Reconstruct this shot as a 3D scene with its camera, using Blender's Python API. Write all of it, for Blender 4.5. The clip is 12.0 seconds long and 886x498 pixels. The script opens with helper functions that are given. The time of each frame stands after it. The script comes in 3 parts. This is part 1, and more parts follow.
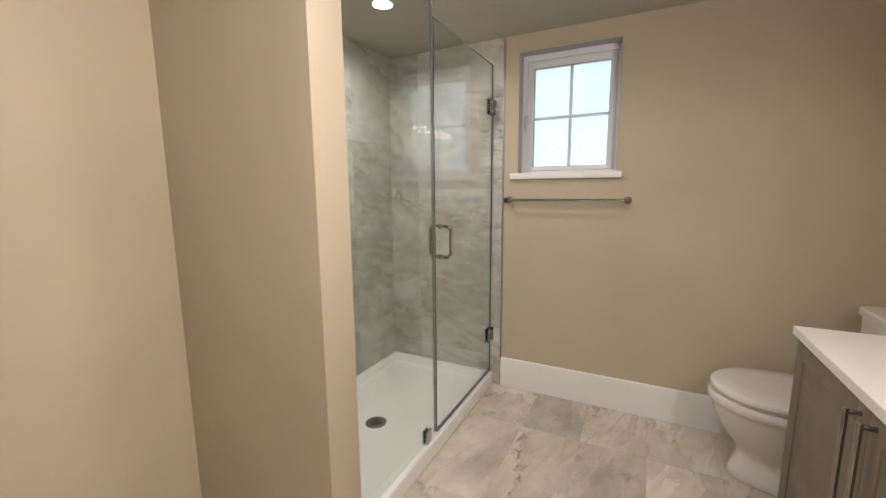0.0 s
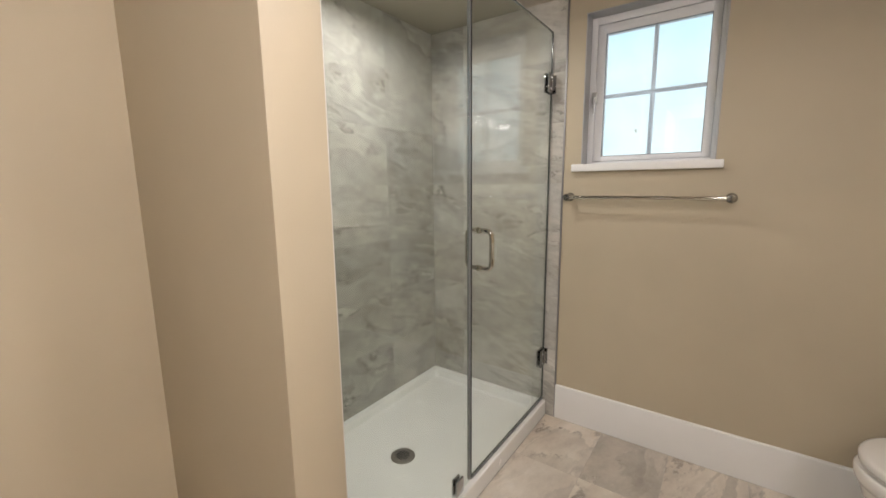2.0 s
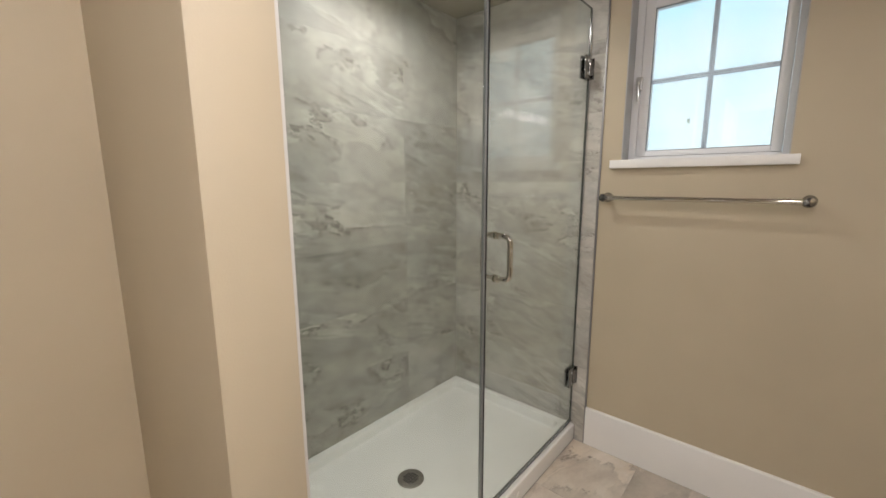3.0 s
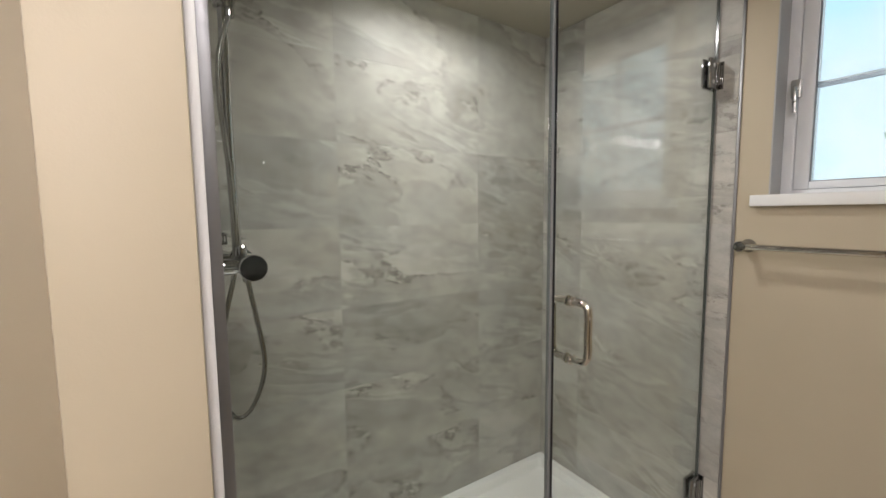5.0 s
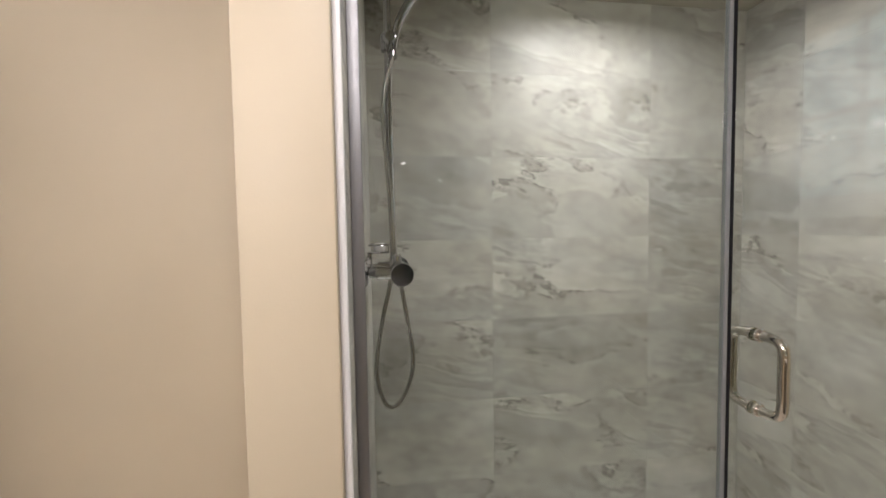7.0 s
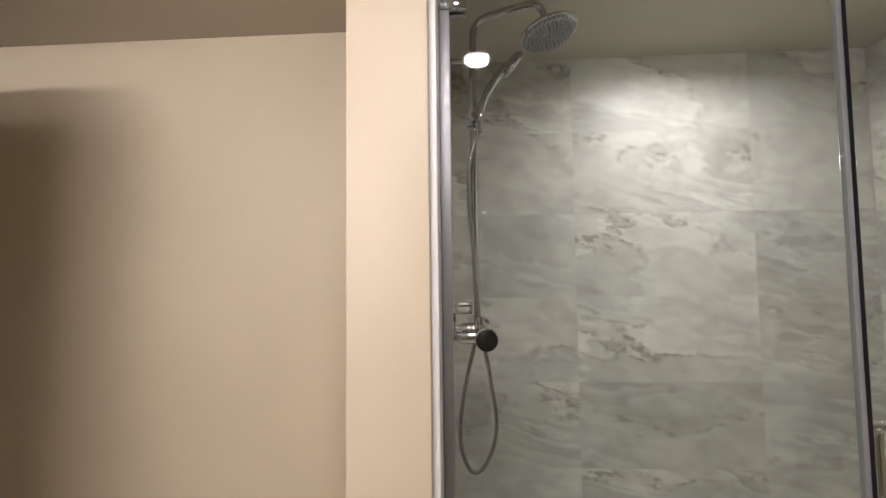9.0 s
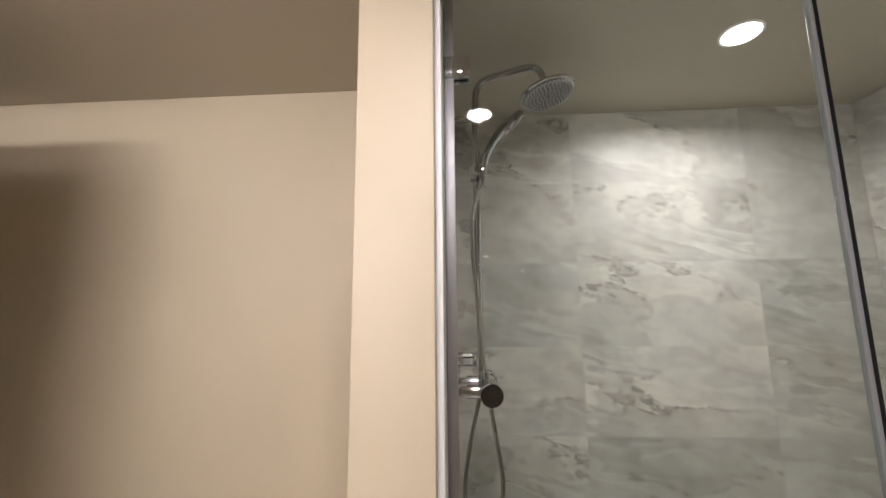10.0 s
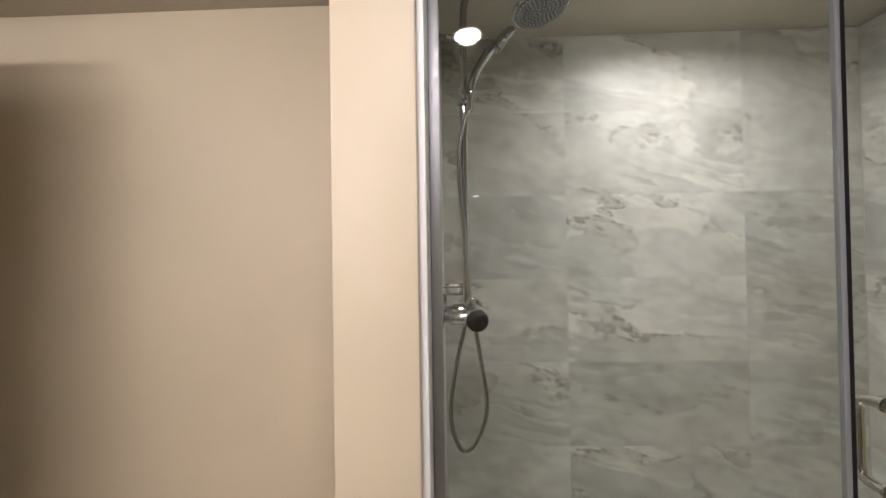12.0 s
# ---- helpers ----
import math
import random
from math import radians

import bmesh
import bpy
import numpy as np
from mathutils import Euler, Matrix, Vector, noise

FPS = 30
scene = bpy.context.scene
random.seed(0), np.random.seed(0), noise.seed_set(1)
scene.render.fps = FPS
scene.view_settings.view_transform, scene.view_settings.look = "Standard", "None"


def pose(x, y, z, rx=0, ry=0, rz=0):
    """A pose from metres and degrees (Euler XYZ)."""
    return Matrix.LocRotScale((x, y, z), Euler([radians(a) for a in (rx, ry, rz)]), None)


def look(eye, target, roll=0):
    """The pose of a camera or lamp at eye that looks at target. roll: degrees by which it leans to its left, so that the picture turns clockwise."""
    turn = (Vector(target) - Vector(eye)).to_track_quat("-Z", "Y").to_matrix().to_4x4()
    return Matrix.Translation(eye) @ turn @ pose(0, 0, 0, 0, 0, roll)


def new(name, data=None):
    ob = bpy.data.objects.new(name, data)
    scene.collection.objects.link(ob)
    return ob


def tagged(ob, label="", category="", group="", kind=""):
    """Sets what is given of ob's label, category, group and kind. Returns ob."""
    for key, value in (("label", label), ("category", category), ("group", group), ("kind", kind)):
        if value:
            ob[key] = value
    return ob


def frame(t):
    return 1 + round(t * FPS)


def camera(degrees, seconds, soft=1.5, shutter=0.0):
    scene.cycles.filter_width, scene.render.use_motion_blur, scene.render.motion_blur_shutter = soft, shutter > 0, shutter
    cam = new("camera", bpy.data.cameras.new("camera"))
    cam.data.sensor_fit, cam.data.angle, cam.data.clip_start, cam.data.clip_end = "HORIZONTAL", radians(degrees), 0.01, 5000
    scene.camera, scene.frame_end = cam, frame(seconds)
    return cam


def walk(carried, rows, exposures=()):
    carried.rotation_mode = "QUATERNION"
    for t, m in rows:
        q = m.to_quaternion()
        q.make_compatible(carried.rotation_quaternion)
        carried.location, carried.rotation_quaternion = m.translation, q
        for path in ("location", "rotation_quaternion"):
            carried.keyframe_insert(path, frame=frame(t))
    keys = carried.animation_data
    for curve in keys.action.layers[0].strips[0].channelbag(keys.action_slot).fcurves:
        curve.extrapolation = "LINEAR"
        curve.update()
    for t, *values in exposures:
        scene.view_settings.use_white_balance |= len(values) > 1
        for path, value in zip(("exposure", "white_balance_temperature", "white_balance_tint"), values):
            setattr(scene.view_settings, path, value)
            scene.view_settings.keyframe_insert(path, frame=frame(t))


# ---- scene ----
cam = camera(96.0, 12.0)

PATH = [
    (0, (1.618, -2.405, 1.287), (0.726, -0.639, 0.991), -0.4),
    (0.5, (1.614, -2.334, 1.287), (0.644, -0.612, 0.981), -0.4),
    (1, (1.589, -2.219, 1.285), (0.559, -0.53, 0.988), -0.3),
    (1.5, (1.566, -2.109, 1.291), (0.476, -0.459, 0.988), -0.6),
    (2, (1.53, -2.038, 1.287), (0.377, -0.434, 0.969), -0.6),
    (2.5, (1.514, -1.925, 1.283), (0.28, -0.385, 0.957), -0.4),
    (2.7, (1.506, -1.888, 1.286), (0.244, -0.372, 0.956), -0.3),
    (4.3, (1.439, -1.597, 1.309), (-0.057, -0.295, 1.054), -0.5),
    (4.5, (1.43, -1.568, 1.321), (-0.112, -0.315, 1.092), -0.6),
    (5, (1.406, -1.515, 1.332), (-0.267, -0.434, 1.156), -0.6),
    (5.5, (1.415, -1.45, 1.335), (-0.375, -0.57, 1.187), -0.6),
    (6, (1.421, -1.421, 1.332), (-0.462, -0.761, 1.202), -0.8),
    (6.5, (1.427, -1.417, 1.332), (-0.512, -0.943, 1.214), -0.8),
    (7, (1.435, -1.434, 1.331), (-0.542, -1.156, 1.227), -0.9),
    (7.2, (1.447, -1.441, 1.334), (-0.542, -1.251, 1.24), -1.2),
    (8.8, (1.476, -1.449, 1.393), (-0.521, -1.557, 1.436), -0.7),
    (9, (1.469, -1.451, 1.394), (-0.525, -1.556, 1.495), -0.7),
    (9.5, (1.473, -1.452, 1.409), (-0.511, -1.559, 1.635), -0.7),
    (10, (1.479, -1.455, 1.423), (-0.495, -1.568, 1.724), -0.6),
    (10.5, (1.49, -1.453, 1.423), (-0.486, -1.574, 1.711), -0.7),
    (11, (1.487, -1.452, 1.408), (-0.499, -1.553, 1.626), -0.9),
    (11.5, (1.472, -1.446, 1.399), (-0.524, -1.533, 1.503), -0.8),
    (12, (1.456, -1.446, 1.383), (-0.543, -1.514, 1.408), -0.9),
]
walk(cam, [(t, look(eye, target, roll)) for t, eye, target, roll in PATH],
     [(0, 0.00, 6500, 10), (2.5, -0.10, 6460, 9), (4.5, -0.20, 6300, 8), (5.5, -0.08, 6220, 10), (7.0, 0.02, 6220, 11), (9.0, 0.03, 6200, 12), (12, 0.02, 6200, 12)])

# ---------------------------------------------------------------- world and light
world = bpy.data.worlds.new("world")
scene.world = world
world.use_nodes = True
wn = world.node_tree.nodes
sky = wn.new("ShaderNodeTexSky")
sky.sky_type, sky.sun_disc = "NISHITA", False
sky.sun_elevation, sky.sun_rotation = radians(38), radians(200)
world.node_tree.links.new(sky.outputs[0], wn["Background"].inputs[0])
wn["Background"].inputs[1].default_value = 0.1

WARM = (1.0, 0.914, 0.895)


def disc_lamp(name, x, y, z, watts, size=0.1, spread=150):
    lamp = bpy.data.lights.new(name, "AREA")
    lamp.shape, lamp.size, lamp.energy, lamp.color = "DISK", size, watts, WARM
    lamp.spread = radians(spread)
    ob = new(name, lamp)
    ob.matrix_basis = pose(x, y, z)
    return ob


CEIL = 2.168
disc_lamp("shower_lamp", 0.433, -0.685, CEIL - 0.004, 11.0, 0.086, 164)
disc_lamp("room_lamp", 1.482, -1.393, CEIL - 0.004, 7.2, 0.086, 155)
# the vanity bar's diffuser faces the room
bar = bpy.data.lights.new("vanity_bar_lamp", "AREA")
bar.shape, bar.size, bar.size_y, bar.energy, bar.color = "RECTANGLE", 0.05, 1.03, 25.0, (1.0, 0.91, 0.885)
bar.spread = radians(175)
new("vanity_bar_lamp", bar).matrix_basis = pose(2.532, -2.36, 2.065, 0, 82, 0)


# ---------------------------------------------------------------- materials
def mat(name, base=(0.8, 0.8, 0.8), rough=0.5, metal=0.0, build=None, **inputs):
    m = bpy.data.materials.new(name)
    m.use_nodes = True
    nt = m.node_tree
    b = nt.nodes["Principled BSDF"]
    b.inputs["Base Color"].default_value = (*base, 1)
    b.inputs["Roughness"].default_value = rough
    b.inputs["Metallic"].default_value = metal
    for k, v in inputs.items():
        b.inputs[k.replace("_", " ")].default_value = v
    if build:
        build(nt, b)
    return m


def node(nt, kind, **values):
    n = nt.nodes.new(kind)
    for k, v in values.items():
        n.inputs[k.replace("_", " ")].default_value = v
    return n


def ramp(nt, source, *stops):
    r = nt.nodes.new("ShaderNodeValToRGB")
    e = r.color_ramp.elements
    while len(e) < len(stops):
        e.new(0.5)
    for el, (p, c) in zip(e, stops):
        el.position = p
        el.color = (*c, 1) if isinstance(c, tuple) else (c, c, c, 1)
    nt.links.new(source, r.inputs[0])
    return r


def mixed(nt, fac, a, b, kind="MIX"):
    m = nt.nodes.new("ShaderNodeMix")
    m.data_type, m.blend_type = "RGBA", kind
    for sock, v in ((m.inputs[0], fac), (m.inputs[6], a), (m.inputs[7], b)):
        if hasattr(v, "links"):
            nt.links.new(v, sock)
        else:
            sock.default_value = v if isinstance(v, (int, float)) else (*v, 1)
    return m.outputs[2]


def bump(nt, b, height, strength, distance):
    n = node(nt, "ShaderNodeBump", Strength=strength, Distance=distance)
    nt.links.new(height, n.inputs["Height"])
    nt.links.new(n.outputs[0], b.inputs["Normal"])


def paint(tone, vary=0.06, orange=0.25, rough_to=(0.5, 0.62)):
    """Rolled wall paint: faint blotches and a fine roller stipple."""
    def build(nt, b):
        co = nt.nodes.new("ShaderNodeTexCoord")
        big = node(nt, "ShaderNodeTexNoise", Scale=1.7, Detail=4.0)
        fine = node(nt, "ShaderNodeTexNoise", Scale=260.0, Detail=2.0)
        for n in (big, fine):
            nt.links.new(co.outputs["Object"], n.inputs["Vector"])
        lo, hi = tuple(c * (1 - vary) for c in tone), tuple(min(1, c * (1 + vary)) for c in tone)
        nt.links.new(ramp(nt, big.outputs[0], (0.3, lo), (0.7, hi)).outputs[0], b.inputs["Base Color"])
        nt.links.new(ramp(nt, big.outputs[0], (0.3, rough_to[0]), (0.7, rough_to[1])).outputs[0], b.inputs["Roughness"])
        bump(nt, b, fine.outputs[0], orange, 0.0006)
    return build


def stone_tile(light, mid, dark, rough, grow=1.0):
    """Grey stone-look porcelain: drifting layers with one crisp and one soft edge, dark crumbly veins along the crisp ones."""
    def build(nt, b):
        co = nt.nodes.new("ShaderNodeTexCoord")
        info = nt.nodes.new("ShaderNodeObjectInfo")
        rnd = nt.nodes.new("ShaderNodeCombineXYZ")
        for i in range(3):
            nt.links.new(info.outputs["Random"], rnd.inputs[i])
        off = nt.nodes.new("ShaderNodeVectorMath")
        off.operation = "MULTIPLY_ADD"
        nt.links.new(rnd.outputs[0], off.inputs[0])
        off.inputs[1].default_value = (37.0, 61.0, 23.0)
        nt.links.new(co.outputs["Object"], off.inputs[2])
        tilt = node(nt, "ShaderNodeMapping")
        tilt.inputs["Rotation"].default_value = (0, 0, radians(13))
        nt.links.new(off.outputs[0], tilt.inputs["Vector"])
        turn = node(nt, "ShaderNodeMapping")
        turn.inputs["Scale"].default_value = (0.60 / grow, 1.35 / grow, 1.0 / grow)
        nt.links.new(tilt.outputs[0], turn.inputs["Vector"])
        here = turn.outputs[0]
        for scale, reach, detail in ((1.6, 0.30, 3.0), (10.0, 0.075, 10.0)):
            warp = node(nt, "ShaderNodeTexNoise", Scale=scale, Detail=detail, Roughness=0.62)
            nt.links.new(turn.outputs[0], warp.inputs["Vector"])
            push = nt.nodes.new("ShaderNodeVectorMath")
            push.operation = "MULTIPLY_ADD"
            nt.links.new(warp.outputs["Color"], push.inputs[0])
            push.inputs[1].default_value = (reach, reach, reach)
            nt.links.new(here, push.inputs[2])
            here = push.outputs[0]

        layer = node(nt, "ShaderNodeTexNoise", Scale=1.4, Detail=12.0, Roughness=0.58)
        fine = node(nt, "ShaderNodeTexNoise", Scale=11.0, Detail=10.0, Roughness=0.72)
        cloud = node(nt, "ShaderNodeTexNoise", Scale=3.4, Detail=7.0, Roughness=0.6)
        crumb = node(nt, "ShaderNodeTexNoise", Scale=38.0, Detail=8.0, Roughness=0.70)
        patch = node(nt, "ShaderNodeTexNoise", Scale=2.7, Detail=3.0)
        grain = node(nt, "ShaderNodeTexNoise", Scale=330.0, Detail=2.0)
        even = node(nt, "ShaderNodeMapping")
        even.inputs["Scale"].default_value = (0.85 / grow, 1.15 / grow, 1.0 / grow)
        nt.links.new(tilt.outputs[0], even.inputs["Vector"])
        nt.links.new(here, layer.inputs["Vector"])
        for n in (cloud, crumb, fine):
            nt.links.new(even.outputs[0], n.inputs["Vector"])
        nt.links.new(turn.outputs[0], patch.inputs["Vector"])
        nt.links.new(co.outputs["Object"], grain.inputs["Vector"])

        def between(t):
            return tuple(m + (l - m) * t for m, l in zip(mid, light))
        tone = ramp(nt, layer.outputs[0], (0.28, between(0.86)), (0.37, between(0.76)), (0.424, between(0.66)), (0.436, between(0.84)), (0.48, between(0.80)),
                    (0.528, between(0.68)), (0.538, between(0.98)), (0.585, between(0.88)), (0.64, between(0.72)), (0.66, between(0.90))).outputs[0]
        # thin slanting sheets: each edge crisp on one side and fading on the other
        flat = node(nt, "ShaderNodeMapping")
        flat.inputs["Scale"].default_value = (0.42, 1.25, 1.0)
        nt.links.new(here, flat.inputs["Vector"])
        sheet = node(nt, "ShaderNodeTexNoise", Scale=1.9, Detail=10.0, Roughness=0.56)
        nt.links.new(flat.outputs[0], sheet.inputs["Vector"])
        sheets = ramp(nt, sheet.outputs[0], (0.34, 0.94), (0.428, 0.80), (0.434, 1.10), (0.497, 0.86), (0.503, 1.14), (0.565, 0.90), (0.572, 1.12), (0.66, 0.92)).outputs[0]
        sparse = node(nt, "ShaderNodeTexNoise", Scale=1.9, Detail=2.0)
        nt.links.new(off.outputs[0], sparse.inputs["Vector"])
        tone = mixed(nt, ramp(nt, sparse.outputs[0], (0.42, 0.18), (0.60, 0.95)).outputs[0], tone, sheets, "MULTIPLY")
        # each tile a little lighter or darker than the next
        tone = mixed(nt, 1.0, tone, ramp(nt, info.outputs["Random"], (0.0, 0.82), (0.25, 1.02), (0.5, 0.88), (0.75, 1.08), (1.0, 0.95)).outputs[0], "MULTIPLY")
        # warm beige drifts between the cooler greys
        tone = mixed(nt, ramp(nt, patch.outputs[0], (0.40, 0.0), (0.60, 0.55)).outputs[0], tone, (1.0, 0.96, 0.905), "MULTIPLY")
        soft = ramp(nt, cloud.outputs[0], (0.28, 0.30), (0.5, 0.5), (0.72, 0.68)).outputs[0]
        tone = mixed(nt, 0.42, tone, soft, "OVERLAY")
        tone = mixed(nt, 0.42, tone, ramp(nt, fine.outputs[0], (0.30, 0.26), (0.5, 0.5), (0.70, 0.68)).outputs[0], "OVERLAY")
        edge = ramp(nt, layer.outputs[0], (0.417, 0.0), (0.432, 0.8), (0.439, 0.0), (0.514, 0.0), (0.534, 0.95), (0.543, 0.0)).outputs[0]
        broken = ramp(nt, crumb.outputs[0], (0.47, 0.0), (0.55, 1.0)).outputs[0]
        where = ramp(nt, patch.outputs[0], (0.46, 0.0), (0.58, 0.78)).outputs[0]
        amount = mixed(nt, 1.0, mixed(nt, 1.0, edge, broken, "MULTIPLY"), where, "MULTIPLY")
        tone = mixed(nt, amount, tone, dark)
        tone = mixed(nt, 0.08, tone, ramp(nt, grain.outputs[0], (0.3, 0.25), (0.7, 0.7)).outputs[0], "OVERLAY")
        nt.links.new(tone, b.inputs["Base Color"])
        nt.links.new(ramp(nt, cloud.outputs[0], (0.3, rough + 0.05), (0.7, rough - 0.04)).outputs[0], b.inputs["Roughness"])
        bump(nt, b, cloud.outputs[0], 0.10, 0.002)
    return build


def scuffed(tone, rough, vary=0.05, scale=7.0, tiny=0.0):
    def build(nt, b):
        co = nt.nodes.new("ShaderNodeTexCoord")
        n = node(nt, "ShaderNodeTexNoise", Scale=scale, Detail=6.0)
        nt.links.new(co.outputs["Object"], n.inputs["Vector"])
        lo, hi = tuple(c * (1 - vary) for c in tone), tuple(min(1, c * (1 + vary)) for c in tone)
        nt.links.new(ramp(nt, n.outputs[0], (0.3, lo), (0.7, hi)).outputs[0], b.inputs["Base Color"])
        nt.links.new(ramp(nt, n.outputs[0], (0.3, rough * 0.8), (0.7, min(1, rough * 1.25))).outputs[0], b.inputs["Roughness"])
        if tiny:
            f = node(nt, "ShaderNodeTexNoise", Scale=180.0, Detail=2.0)
            nt.links.new(co.outputs["Object"], f.inputs["Vector"])
            bump(nt, b, f.outputs[0], tiny, 0.0004)
    return build


M_WALL = mat("tan_wall_paint", build=paint((0.476, 0.410, 0.298)))
M_CEIL = mat("ceiling_paint", build=paint((0.47, 0.433, 0.357), 0.03))
M_TRIM = mat("white_trim_paint", build=scuffed((0.80, 0.79, 0.77), 0.35, 0.02, 5.0, 0.1))
# wall paint of the window reveal, its bluish shade put into the grey
M_REVEAL_SHADE = mat("reveal_shade_grey", build=paint((0.40, 0.40, 0.40)))
M_VINYL = mat("white_vinyl", build=scuffed((0.78, 0.79, 0.81), 0.32, 0.02))
M_TILE = mat("grey_stone_tile", build=stone_tile((0.495, 0.484, 0.446), (0.208, 0.204, 0.185), (0.105, 0.099, 0.088), 0.49), Specular_IOR_Level=0.36)
M_FLOORTILE = mat("floor_stone_tile", build=stone_tile((0.66, 0.600, 0.522), (0.225, 0.200, 0.172), (0.10, 0.083, 0.070), 0.36, 1.5))
M_GROUT = mat("grout", build=scuffed((0.40, 0.385, 0.355), 0.85, 0.1, 30.0, 0.4))
M_ACRYL = mat("white_acrylic", build=scuffed((0.80, 0.80, 0.77), 0.22, 0.02))
M_CERAMIC = mat("white_ceramic", build=scuffed((0.72, 0.69, 0.65), 0.12, 0.015), Coat_Weight=0.5)
M_QUARTZ = mat("white_quartz", build=scuffed((0.80, 0.77, 0.73), 0.42, 0.012, 25.0))
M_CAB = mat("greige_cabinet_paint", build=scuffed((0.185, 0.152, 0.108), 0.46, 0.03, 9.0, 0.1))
M_CHROME = mat("chrome", build=scuffed((0.46, 0.46, 0.47), 0.025, 0.02, 40.0), metal=1.0)
M_NICKEL = mat("polished_nickel", build=scuffed((0.62, 0.59, 0.54), 0.07, 0.03, 40.0), metal=1.0)
M_DARKCHROME = mat("dark_chrome", build=scuffed((0.30, 0.30, 0.30), 0.08, 0.03, 40.0), metal=1.0)
M_BLACKCAP = mat("black_gloss_cap", build=scuffed((0.006, 0.006, 0.007), 0.22, 0.1, 40.0), Specular_IOR_Level=0.15)
M_BRUSHED = mat("brushed_steel", build=scuffed((0.60, 0.60, 0.60), 0.33, 0.05, 30.0), metal=1.0)
M_SATIN = mat("satin_channel_metal", build=scuffed((0.33, 0.325, 0.33), 0.48, 0.04, 60.0), metal=1.0)
M_HANDLE = mat("dark_nickel_handle", build=scuffed((0.30, 0.285, 0.26), 0.12, 0.05, 30.0), metal=1.0)
M_DRAIN = mat("dark_brushed_drain", build=scuffed((0.30, 0.285, 0.26), 0.42, 0.08, 60.0), metal=1.0)
M_HOSE = mat("steel_hose", (0.36, 0.35, 0.33), 0.25, 1.0)
# near-black colour that stands for the shade inside small holes
M_DARKHOLE = mat("dark_gap", (0.02, 0.02, 0.02), 0.6)
M_PROFILE = mat("white_edge_profile", build=scuffed((0.60, 0.59, 0.575), 0.4, 0.03, 8.0))
# grid bars against the sky: their shade is put into the colour
M_GRID = mat("shaded_grid_bar", build=scuffed((0.42, 0.49, 0.56), 0.4, 0.03))
M_RUBBER = mat("black_seal", (0.008, 0.008, 0.010), 0.5, Specular_IOR_Level=0.2)
M_NOZZLE = mat("grey_nozzle_rubber", build=scuffed((0.46, 0.47, 0.47), 0.5, 0.05, 60.0))
M_FACE = mat("dark_spray_face", build=scuffed((0.13, 0.13, 0.13), 0.4, 0.05, 60.0))
M_SCRAP = mat("film_scrap", build=scuffed((0.62, 0.80, 0.78), 0.5, 0.1, 90.0))
M_GASKET = mat("grey_glazing_gasket", (0.22, 0.23, 0.25), 0.5)
M_SEAL = mat("clear_vinyl_seal", (0.33, 0.34, 0.345), 0.22, Transmission_Weight=0.4)
M_DOOR = mat("white_door_paint", build=scuffed((0.76, 0.75, 0.72), 0.4, 0.03, 6.0, 0.1))
M_MIRROR = mat("mirror", (0.9, 0.9, 0.9), 0.01, 1.0)
M_HALL = mat("hall_paint", build=paint((0.45, 0.41, 0.35)))


def glass_mat(name, tint, rough=0.0):
    m = bpy.data.materials.new(name)
    m.use_nodes = True
    nt = m.node_tree
    nt.nodes.remove(nt.nodes["Principled BSDF"])
    g = node(nt, "ShaderNodeBsdfGlass", Roughness=rough, IOR=1.46)
    g.inputs["Color"].default_value = (*tint, 1)
    nt.links.new(g.outputs[0], nt.nodes["Material Output"].inputs[0])
    return m


def sheet_glass(name, tint):
    """Sheet glass: a tinted clear pass and a mirror gloss that grows towards grazing."""
    m = bpy.data.materials.new(name)
    m.use_nodes = True
    nt = m.node_tree
    nt.nodes.remove(nt.nodes["Principled BSDF"])
    clear = node(nt, "ShaderNodeBsdfTransparent")
    clear.inputs["Color"].default_value = (*tint, 1)
    gloss = node(nt, "ShaderNodeBsdfGlossy", Roughness=0.0)
    gloss.inputs["Color"].default_value = (1, 1, 1, 1)
    facing = node(nt, "ShaderNodeLayerWeight", Blend=0.5)
    fifth = nt.nodes.new("ShaderNodeMath")
    fifth.operation = "POWER"
    nt.links.new(facing.outputs["Facing"], fifth.inputs[0])
    fifth.inputs[1].default_value = 5.0
    schlick = nt.nodes.new("ShaderNodeMath")
    schlick.operation = "MULTIPLY_ADD"
    nt.links.new(fifth.outputs[0], schlick.inputs[0])
    schlick.inputs[1].default_value, schlick.inputs[2].default_value = 0.93, 0.025
    mix = nt.nodes.new("ShaderNodeMixShader")
    nt.links.new(schlick.outputs[0], mix.inputs[0])
    nt.links.new(clear.outputs[0], mix.inputs[1])
    nt.links.new(gloss.outputs[0], mix.inputs[2])
    nt.links.new(mix.outputs[0], nt.nodes["Material Output"].inputs[0])
    return m


def glow_mat(name, colour, strength):
    m = bpy.data.materials.new(name)
    m.use_nodes = True
    nt = m.node_tree
    nt.nodes.remove(nt.nodes["Principled BSDF"])
    g = node(nt, "ShaderNodeEmission", Strength=strength)
    g.inputs["Color"].default_value = (*colour, 1)
    nt.links.new(g.outputs[0], nt.nodes["Material Output"].inputs[0])
    return m


M_GLASS = sheet_glass("shower_glass", (0.900, 0.925, 0.908))
M_EDGE = mat("polished_glass_edge", (0.045, 0.056, 0.050), 0.15, Transmission_Weight=0.2)
M_PANE = glass_mat("window_glass", (0.97, 0.98, 0.98))
M_LENS = glow_mat("lamp_lens", WARM, 34)
M_TUBE = glow_mat("vanity_tube", WARM, 18)
# glow of the added, unseen entry light
M_ADDED_LIGHT = glow_mat("added_light_diffuser", WARM, 50)


